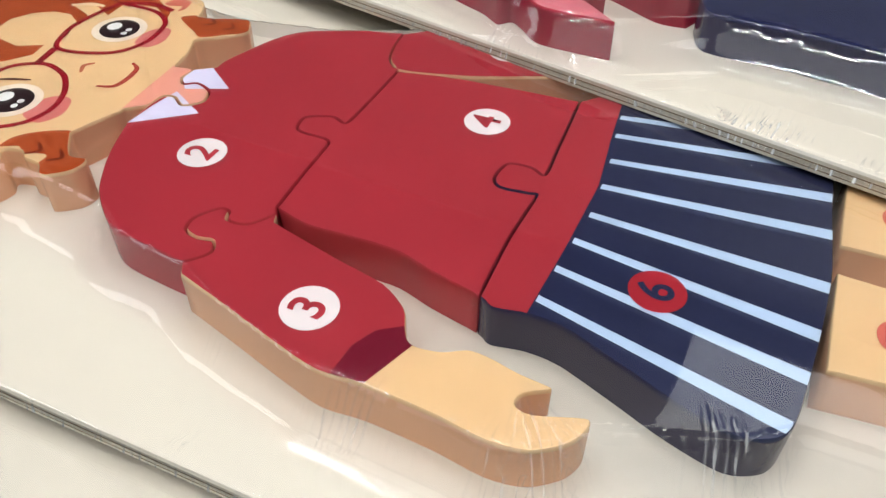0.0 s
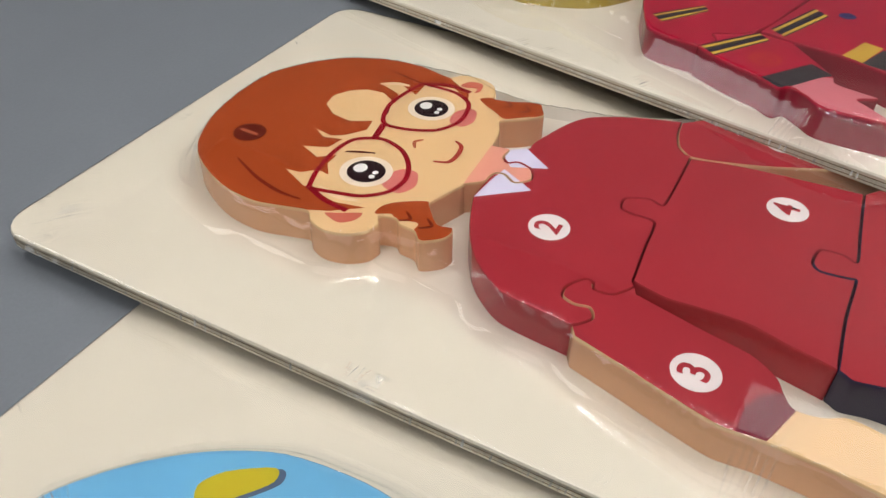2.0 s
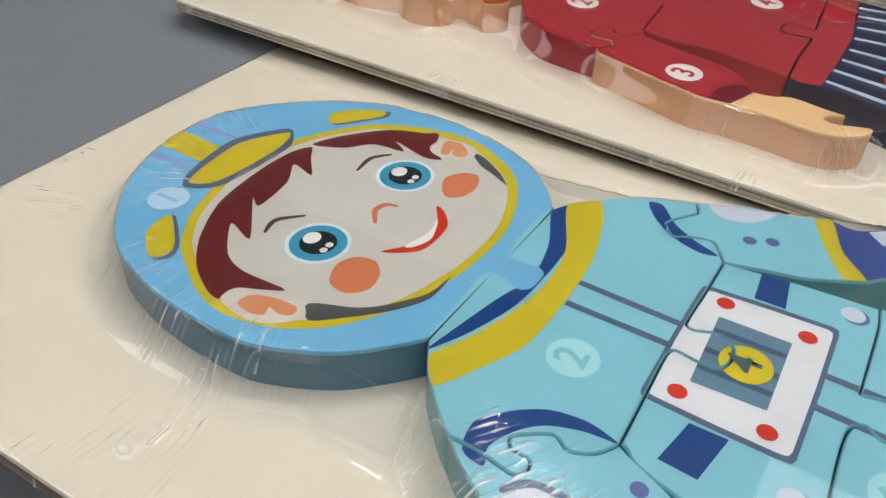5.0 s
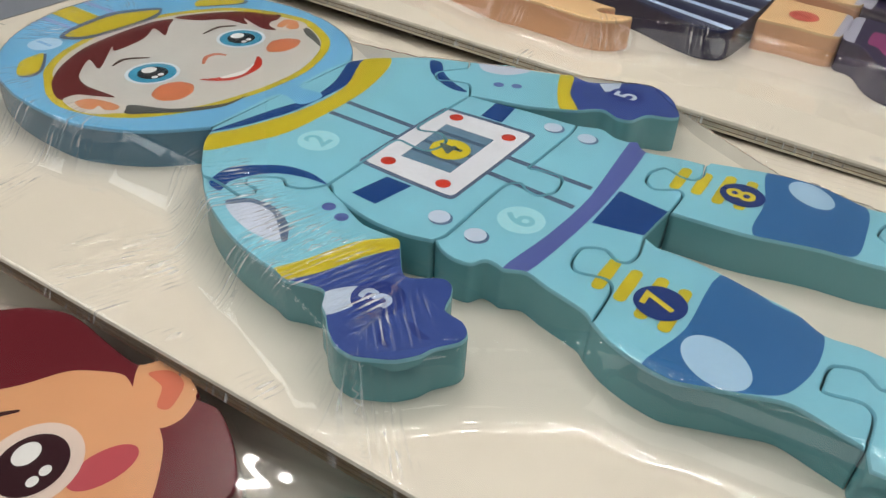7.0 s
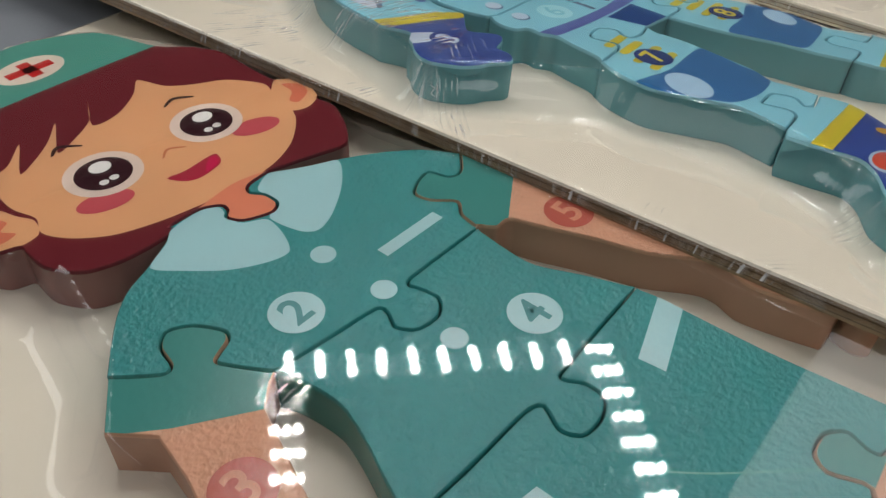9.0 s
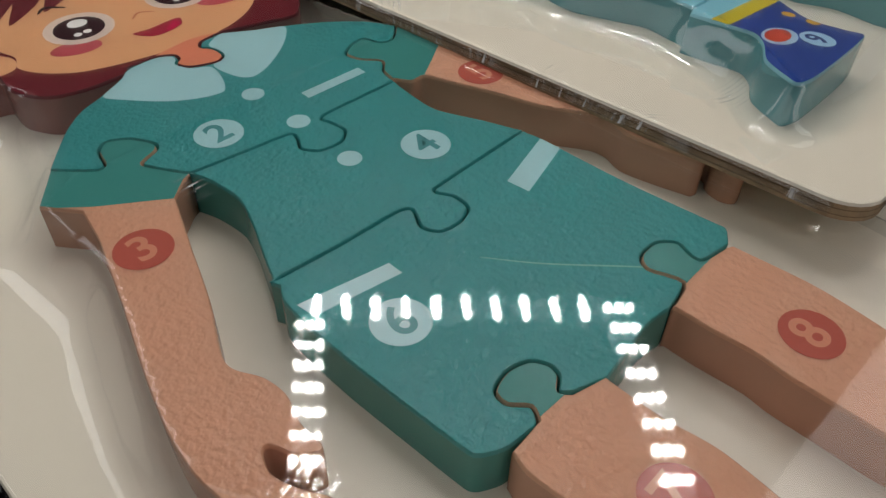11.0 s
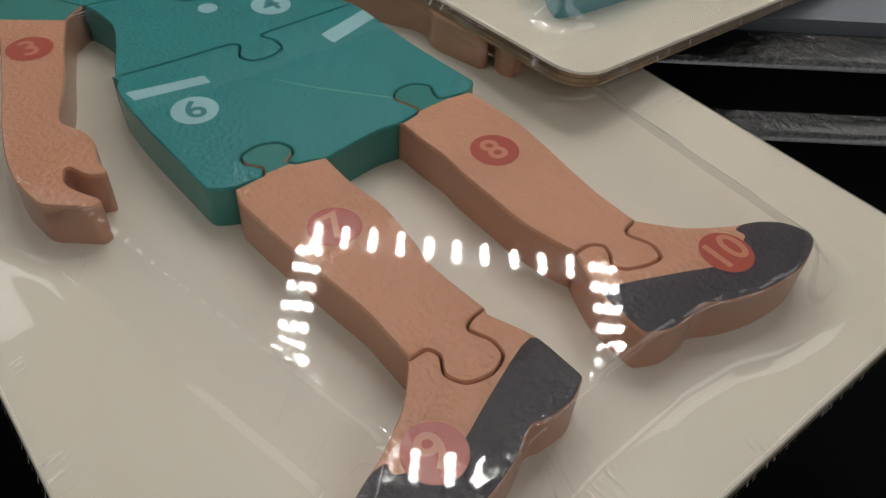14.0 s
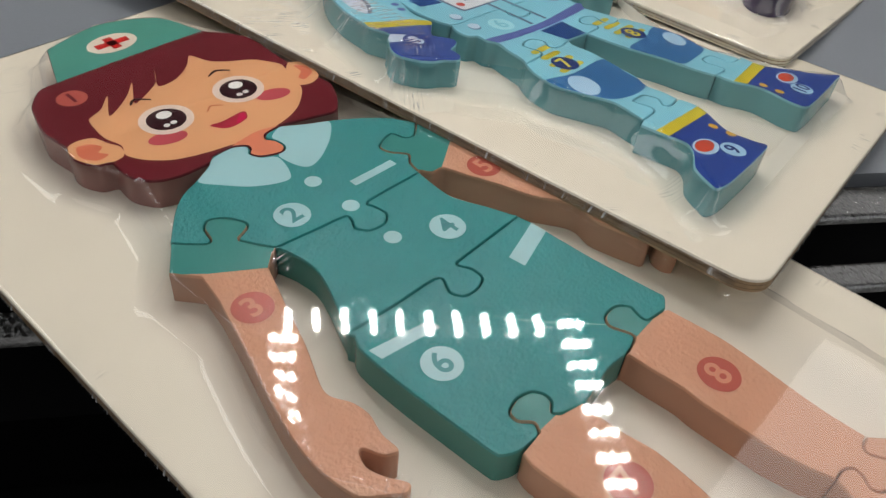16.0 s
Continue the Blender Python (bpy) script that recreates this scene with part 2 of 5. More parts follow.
class Puzzle:
    """A cut-out picture puzzle on its board, seen from above in millimetres."""

    def __init__(self, m, label, edge=SHADED_EDGE, film=True):
        self.base = tagged(new("jigsaw_puzzle"), label, "jigsaw puzzle", "puzzles on the shelf")
        self.base.matrix_world = m
        self.pieces, self.hull, self.titles = [], [], []
        loop = []
        for cx, cy, a0 in ((292, 8, -90), (292, 142, 0), (8, 142, 90), (8, 8, 180)):
            loop += [(cx + 8 * math.cos(radians(a0 + 15 * i)), cy + 8 * math.sin(radians(a0 + 15 * i))) for i in range(7)]
        bm = bmesh.new()
        rings = []
        for by, z in ((0.0, -THICK + 0.0004), (0.0, -0.0006), (0.25, -0.0001), (0.7, 0.0)):
            rings.append([bm.verts.new((x * 0.001, y * 0.001, z)) for x, y in inset(loop, by)])
        for a, b in zip(rings, rings[1:]):
            for i in range(len(a)):
                f = bm.faces.new((a[i - 1], a[i], b[i], b[i - 1]))
                f.material_index = 1 if a is rings[0] else 0
        bm.faces.new(rings[-1])
        bm.faces.new(rings[0][::-1])
        part("backing_board", bm, [BOARD, edge], self.base, "cream lacquered plywood board with rounded corners")
        # the two glue lines of the ply show along the edge
        for z in (-0.0016, -0.0028):
            bm = bmesh.new()
            out, inn = inset(loop, -0.05), inset(loop, 0.3)
            lo = [[bm.verts.new((x * 0.001, y * 0.001, zz)) for x, y in r] for r, zz in ((inn, z), (out, z), (out, z + 0.00022), (inn, z + 0.00022))]
            for a, b in zip(lo, lo[1:]):
                for i in range(len(a)):
                    bm.faces.new((a[i - 1], a[i], b[i], b[i - 1]))
            part("ply_layer", bm, PLY_LINE, self.base)

    def piece(self, loop, top, side=None, label=""):
        loop = inset(loop, 0.16)
        rings = [[(x * 0.001, y * 0.001, z) for x, y in inset(loop, by)]
                 for by, z in ((0.0, 0.0), (0.0, RISE - 0.0007), (0.08, RISE - 0.0002), (0.26, RISE))]
        n, verts, faces = len(loop), sum(rings, []), []
        for k in range(3):
            faces += [(k * n + i - 1 + (n if i == 0 else 0), k * n + i, k * n + n + i, k * n + n + i - 1 + (n if i == 0 else 0)) for i in range(n)]
        walls = len(faces)
        flat = inset(loop, 0.26)
        top_verts, top_faces = tidy(*overlap(flat, flat))
        verts += [(v[0] * 0.001, v[1] * 0.001, RISE) for v in top_verts]
        faces += [[4 * n + i for i in f] for f in top_faces]
        me = bpy.data.meshes.new("jigsaw_piece")
        me.from_pydata(verts, [], faces)
        me.materials.append(top)
        # wall paint: often a darker copy of the top, with shade mixed in
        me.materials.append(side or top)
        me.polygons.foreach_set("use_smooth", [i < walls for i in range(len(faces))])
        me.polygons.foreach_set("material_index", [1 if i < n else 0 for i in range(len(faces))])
        ob = new("jigsaw_piece", me)
        ob.parent = self.base
        title = self.titles[len(self.pieces)] if len(self.pieces) < len(self.titles) else ""
        if label or title:
            tagged(ob, label or title)
        self.pieces.append((ob, inset(loop, 0.2)))
        self.hull += loop
        return ob

    def draw(self, name, loop, colour, level=1, smooth=True, label="", only=None):
        """A printed shape, cut where the pieces are cut."""
        loop = curve(loop) if smooth and len(loop) < 50 else list(loop)
        for ob, edge in (self.pieces if only is None else [self.pieces[i] for i in only]):
            xs, ys = [p[0] for p in edge], [p[1] for p in edge]
            if max(p[0] for p in loop) < min(xs) or min(p[0] for p in loop) > max(xs) or max(p[1] for p in loop) < min(ys) or min(p[1] for p in loop) > max(ys):
                continue
            verts, faces = overlap(loop, edge)
            if not faces:
                continue
            verts, faces = tidy(verts, faces)
            me = bpy.data.meshes.new(name)
            me.from_pydata([(v.x * 0.001, v.y * 0.001, RISE + 0.000012 * level) for v in verts], [], faces)
            me.materials.append(colour)
            d = new(name, me)
            d.parent = ob
            if label:
                tagged(d, label)

    def digit(self, text, x, y, size, colour, level=4, turn=90.0, on=None):
        data = bpy.data.curves.new("digit", "FONT")
        data.body, data.size, data.align_x, data.align_y, data.offset = text, size * 0.001, "CENTER", "CENTER", 0.00016
        tmp = bpy.data.objects.new("digit", data)
        scene.collection.objects.link(tmp)
        me = bpy.data.meshes.new_from_object(tmp)
        bpy.data.objects.remove(tmp)
        me.materials.clear()
        me.materials.append(colour)
        ob = new("printed_digit", me)
        ob.parent = self.nearest(x, y)
        ob.matrix_local = pose(x * 0.001, y * 0.001, RISE + 0.000012 * level, 0, 0, turn)

    def nearest(self, x, y):
        best = None
        for ob, edge in self.pieces:
            inside, n = False, len(edge)
            for i in range(n):
                (x1, y1), (x2, y2) = edge[i - 1], edge[i]
                if (y1 > y) != (y2 > y) and x < (x2 - x1) * (y - y1) / (y2 - y1) + x1:
                    inside = not inside
            if inside:
                return ob
            d = min(math.hypot(px - x, py - y) for px, py in edge)
            if best is None or d < best[0]:
                best = (d, ob)
        return best[1]

    def badge(self, text, x, y, r, disc, ink, turn=90.0, rx=None):
        self.draw("badge", ellipse(x, y, r, r), disc, 8, False, "round printed number badge")
        self.digit(text, x, y, r * 1.75, ink, 9, turn)

    def wrap(self, reach=11.0, seed=0, puckered=(), fine=400):
        """Clear shrink film, taut over the picture, drawn down to the board and gathered at its rim."""
        pts = self.hull
        hull = [Vector(pts[i]) for i in convex_hull_2d(pts)]
        if signed([tuple(p) for p in hull]) < 0:
            hull.reverse()
        # long sides of the hull are drawn in to the picture's outline
        cloud, i = np.array(pts), 0
        while i < len(hull) and len(hull) < 160:
            a, b = hull[i], hull[(i + 1) % len(hull)]
            e = b - a
            t = ((cloud[:, 0] - a.x) * e.x + (cloud[:, 1] - a.y) * e.y) / max(e.length_squared, 1e-6)
            d = (e.x * (cloud[:, 1] - a.y) - e.y * (cloud[:, 0] - a.x)) / max(e.length, 1e-3)
            ok = (t > 0.12) & (t < 0.88) & (d > 0.3) & (d < 0.16 * e.length)
            if e.length > 24 and ok.any():
                pick = int(np.argmin(np.where(ok, d, 1e9)))
                hull.insert(i + 1, Vector(cloud[pick]))
            else:
                i += 1
        first = max(range(len(hull)), key=lambda i: hull[i].x)
        hull = hull[first:] + hull[:first]
        nx, ny = fine, fine // 2
        gx, gy = np.meshgrid(np.linspace(-0.5, 300.5, nx + 1), np.linspace(-0.5, 150.5, ny + 1))
        x, y = gx.ravel(), gy.ravel()
        gap, along, run = np.full(x.shape, 1e9), np.zeros(x.shape), 0.0
        for a, b in zip(hull, hull[1:] + hull[:1]):
            ex, ey, size = b.x - a.x, b.y - a.y, (b - a).length
            t = np.clip(((x - a.x) * ex + (y - a.y) * ey) / size**2, 0, 1)
            dist = np.hypot(x - a.x - ex * t, y - a.y - ey * t)
            near = dist < gap
            # past a corner the folds fan out
            fan = np.arctan2((x - a.x) * ey - (y - a.y) * ex, (x - a.x) * ex + (y - a.y) * ey)
            along = np.where(near, run + size * t + 3.0 * np.where((t > 0) & (t < 1), 0.0, np.cos(fan)), along)
            gap = np.where(near, dist, gap)
            run += size
        inside = within(np.stack([x, y], 1), [tuple(p) for p in hull])
        rim = np.minimum(np.minimum(x + 0.5, 300.5 - x), np.minimum(y + 0.5, 150.5 - y))
        soft_gap = np.sqrt(gap**2 + 1.44) - 1.2
        span = np.maximum(np.minimum(reach, gap + rim), 2.0)
        k = np.where(inside, 1.0, np.clip(1 - soft_gap / span, 0, 1) ** 1.7)
        z = 0.2 + k * (RISE * 1000 + 0.12)
        # the film rounds off every turn
        sheet = z.reshape(ny + 1, nx + 1)
        for _ in range(max(2, fine // 50)):
            sheet[1:-1, 1:-1] = 0.2 * (sheet[1:-1, 1:-1] + sheet[:-2, 1:-1] + sheet[2:, 1:-1] + sheet[1:-1, :-2] + sheet[1:-1, 2:])
        z = np.where(inside, np.maximum(sheet.ravel(), RISE * 1000 + 0.3), sheet.ravel())
        cluster = np.array([noise.noise((px * 0.05, py * 0.05, seed + 20)) for px, py in zip(x, y)])
        tick = np.array([noise.noise((px * 0.11, py * 0.11, seed + 31)) for px, py in zip(x, y)])
        slope = np.where(inside, 0.0, 4 * k * (1 - k))
        crease = 0.04 * slope * np.clip(cluster + 0.3, 0, 1)
        crease += np.where((rim > 1.2) & (rim < 5.5), 0.9, 0.0) * np.clip(tick - 0.12, 0, 1)
        for px, py, pr, gain in puckered:
            crease += gain * np.clip(1.25 * (1 - np.hypot(x - px, y - py) / pr), 0, 1) * np.clip(0.55 + 1.6 * tick, 0.1, 1.3)
        # the last row is folded down over the edge and crumpled there
        edge = rim < 0.01
        z = np.where(edge, -2.6 + 0.9 * tick, z)
        crease = np.where(edge, 0.8, crease)
        verts = np.stack([x * 0.001, y * 0.001, z * 0.001], 1).tolist()
        faces = [(a, a + 1, a + nx + 2, a + nx + 1) for j in range(ny) for a in range(j * (nx + 1), j * (nx + 1) + nx)]
        # the film's corners are cut round like the board's
        out = np.hypot(np.maximum(np.abs(x - 150) - 142, 0), np.maximum(np.abs(y - 75) - 67, 0)) > 8.8
        faces = [f for f in faces if not (out[f[0]] or out[f[1]] or out[f[2]] or out[f[3]])]
        kept = sorted({i for f in faces for i in f})
        verts, faces = tidy(verts, faces)
        me = bpy.data.meshes.new("shrink_film")
        me.from_pydata(verts, [], faces)
        me.materials.append(FILM)
        me.polygons.foreach_set("use_smooth", [True] * len(faces))
        for name, values in (("crease", np.minimum(crease, 1.6)), ("along", along), ("gap", gap)):
            me.attributes.new(name, "FLOAT", "POINT").data.foreach_set("value", values[kept].astype(np.float32))
        ob = new("shrink_film", me)
        ob.parent = self.base
        ob.visible_shadow = False
        tagged(ob, "clear creased shrink-wrap film")


# ---- the drawings of the four puzzles, in millimetres ----
NURSE = dict(
    head=[(39, 47.5), (39.5, 42), (45.5, 36.5), (51, 34.5), (59.5, 32.5), (69.5, 33.5), (72, 32.5), (76.5, 32.5), (81.5, 35), (83, 38.5), (85, 38.5), (90.5, 38.5), (96.5, 42), (99, 48), (99.5, 54.5), (99, 60)],
    J12=[(97.5, 58.5), (97.5, 65), (99.5, 68.5), (101.5, 68.5), (103, 67), (106, 68.5), (108, 73.5), (106.5, 76), (103, 76), (100.5, 74.5), (98.5, 76), (98, 81)],
    head2=[(98, 82), (100.5, 90.5), (102.5, 98.5), (97, 104), (90, 107.5), (85.5, 107), (84.5, 108), (80, 109.5), (74.5, 109), (72, 106), (65, 106), (53.5, 106.5), (45.5, 103), (39, 97.5), (22.5, 91.5), (15, 74), (20, 54.5)],
    cap=[(20, 54.5), (39, 47.5), (39, 66), (39, 83.5), (39, 97.5), (22.5, 91.5), (15, 74)],
    face=[(63, 44), (72, 43), (78, 44.5), (82.5, 43), (87.5, 45.5), (92, 50.5), (94.5, 56.5), (96, 62.5), (97.5, 72), (97, 83), (94, 91), (88.5, 97.5), (84, 100), (78.5, 101), (72.5, 103), (68, 101), (64, 98), (60.5, 92), (56.5, 87.5), (50, 85), (54.5, 81), (59, 74), (59, 68), (50, 72.5), (57, 68.5), (61.5, 61.5), (62.5, 58), (52.5, 63.5), (58.5, 58), (64, 49.5), (54.5, 54.5), (59.5, 49.5), (61, 46)],
    neck=[(98, 61), (97.5, 65), (99.5, 68.5), (101.5, 68.5), (103, 67), (106, 68.5), (108, 73.5), (106.5, 76), (103, 76), (100.5, 74.5), (98.5, 76), (98, 82), (96, 74)],
    earL=[(72, 32.5), (69.5, 34.5), (69, 37.5), (70.5, 41), (75, 42.5), (78.5, 44), (82.5, 42.5), (83, 38.5), (81.5, 35), (76.5, 32.5)],
    earR=[(72.5, 105.5), (74.5, 109), (80, 109.5), (84.5, 108), (86.5, 103), (85, 99.5), (81, 100.5), (78.5, 99.5)],
    earLi=[(71.5, 35.5), (72.5, 39), (75.5, 40.5), (77, 38.5), (79.5, 40), (80, 36.5), (76, 34)],
    earRi=[(75, 105.5), (77.5, 108), (81.5, 107.5), (83.5, 103), (81.5, 102), (79, 105)],
    cheekL=[(81, 51), (80, 56.5), (84.5, 60), (86, 54)],
    cheekR=[(83, 86), (81, 92), (85, 94.5), (87, 89)],
    mouth=[(85.5, 67), (86, 71), (85.5, 76.5), (86, 78.5), (89, 77), (90, 72), (89, 69)],
    nose=[(79.5, 70.5), (77.5, 73), (79.5, 76)],
    browL=[(63, 56.5), (61, 59), (64, 62.5)],
    browR=[(64, 82), (62.5, 85.5), (65, 89)],
    top2L=[(100, 56), (103, 50.5), (105.5, 44.5), (109, 40), (113.5, 36), (118.5, 32)],
    J23=[(119, 32), (124.5, 37.5), (124, 39.5), (120, 40.5), (118, 43), (120, 46.5), (124.5, 49), (126.5, 48), (128, 44.5), (129.5, 44.5), (135.5, 48), (136.5, 49)],
    J24=[(136.5, 49), (138, 60.5), (139, 68), (141, 68.5), (144, 67), (147, 69), (147.5, 73.5), (145, 76.5), (141, 76), (139.5, 75.5), (138.5, 77), (139, 95)],
    J25=[(122.5, 111), (126, 106.5), (125.5, 103.5), (121.5, 102), (122, 98), (124, 95), (127.5, 95.5), (131.5, 98.5), (134.5, 96), (139, 95)],
    top2R=[(122, 111.5), (115.5, 107.5), (110, 101.5), (105.5, 94.5), (102, 87.5)],
    colL=[(104, 50), (108.5, 53), (114, 58), (117.5, 63.5), (118.5, 68), (114.5, 70.5), (109, 71.5), (106.5, 68), (103.5, 67), (100, 68), (98, 65), (98.5, 58.5), (101, 55.5)],
    colR=[(98.5, 81.5), (102, 87.5), (105.5, 93), (111.5, 88), (116.5, 80.5), (118, 75.5), (115.5, 73), (109, 72), (106.5, 76), (103, 76), (100.5, 76.5)],
    mark2=[(129.5, 78.5), (132, 78.5), (132.5, 93), (130, 93)],
    left4=[(136, 48.5), (141, 50), (148, 50.5), (154.5, 48.5), (162.5, 45), (167.5, 43)],
    J46=[(167.5, 42.5), (168.5, 54.5), (169, 67), (170.5, 69.5), (174.5, 67.5), (177.5, 69), (178, 73), (176.5, 76.5), (173, 77), (170, 75.5), (169, 76.5), (168.5, 100.5)],
    right4=[(168.5, 100.5), (160.5, 97.5), (152.5, 94), (146.5, 94), (139, 95)],
    left6=[(169, 43), (172, 41.5), (178, 41), (187.5, 41), (199, 41.5), (208.5, 42), (210, 43)],
    bot6a=[(210, 43), (211.5, 46), (212, 51)],
    J67=[(211.5, 52), (209.5, 53), (207, 51), (204.5, 51.5), (203.5, 55), (204.5, 58.5), (207, 60), (209, 59.5), (210.5, 57.5), (212, 58.5)],
    bot6b=[(214, 64), (212.5, 75.5), (213, 81)],
    J68=[(213, 81), (211.5, 87), (206, 85.5), (203.5, 87.5), (203.5, 91.5), (206, 94), (209, 93), (211, 93.5), (212, 99)],
    right6=[(212, 100), (210, 103), (207.5, 103), (191, 101.5), (172.5, 101), (169.5, 100.5)],
    mark6a=[(174, 42.5), (177.5, 43), (180, 58), (177, 58)],
    mark6b=[(176.5, 86.5), (181, 87), (176.5, 102.5), (172.5, 100.5)],
    leg7L=[(212, 46), (215.5, 45), (223, 45.5), (232.5, 46.5), (240.5, 47.5), (248, 48.5), (246.5, 48), (253, 48.5), (259, 48.5)],
    leg7R=[(214.5, 64), (222.5, 64), (230.5, 65), (240.5, 64), (247, 63), (258.5, 64)],
    J79=[(258.5, 64), (259, 60.5), (260.5, 59), (264, 60.5), (267, 60), (268.5, 56.5), (267.5, 52.5), (264.5, 51), (261.5, 52.5), (259.5, 51.5), (259.5, 48.5)],
    leg8L=[(213.5, 81.5), (219, 81.5), (226.5, 82), (231, 81.5), (237, 81.5), (241, 81.5), (246.5, 81.5), (253, 82.5), (258.5, 84)],
    leg8R=[(212.5, 100), (225, 101), (233, 100.5), (240.5, 99.5), (250, 98.5), (258.5, 98.5)],
    J810=[(258.5, 84), (258.5, 87), (260, 89), (262, 88.5), (264, 87), (266, 88), (267.5, 92), (267.5, 95), (264.5, 96), (261, 94.5), (259.5, 95.5), (259, 98.5)],
    foot10=[(259, 98.5), (265, 104), (269.5, 111), (272, 116.5), (275, 120), (279, 121.5), (281.5, 119.5), (283.5, 112.5), (283, 104), (281, 97), (278.5, 92), (279, 89.5), (279, 84.5), (277.5, 81), (276.5, 80), (273.5, 80), (267, 80.5), (259.5, 83.5)],
    shoe10=[(267, 81.5), (271.5, 94), (274.5, 101), (274.5, 106), (273, 111), (271, 111), (271, 113.5), (272, 116.5), (275, 120), (279, 121.5), (281.5, 119.5), (283.5, 112.5), (283, 104), (281, 97), (278.5, 92), (279, 89.5), (279, 84.5), (277.5, 81), (276.5, 80), (273.5, 80)],
    foot9=[(259.5, 64), (266, 67), (273.5, 67.5), (277, 67)],
    arm3=[(132.5, 31.5), (140.5, 43), (152, 39), (164, 34.5), (173.5, 30), (177, 29.5), (181, 31.5), (185.5, 32), (190.5, 30.5), (194.5, 30.5), (195.5, 29.5), (194, 27), (190.5, 25.5), (190.5, 24.5), (193.5, 23.5), (197, 24.5), (200.5, 26.5), (202, 26.5), (202.5, 24.5), (200.5, 22), (197, 18), (193, 17), (187, 16.5), (179.5, 17.5), (170, 20), (156, 24.5), (141, 29)],
    sleeve3=[(127, 26), (132, 31), (140.5, 43.5), (137.5, 47)],
    arm5=[(138.5, 95.5), (141.5, 97.5), (142, 101), (147.5, 103), (156.5, 106.5), (166, 109.5), (174.5, 114.5), (178.5, 115), (183, 113.5), (189.5, 114.5), (197, 116.5)],
    slv5=[(133.5, 112.5), (142, 100)],
)
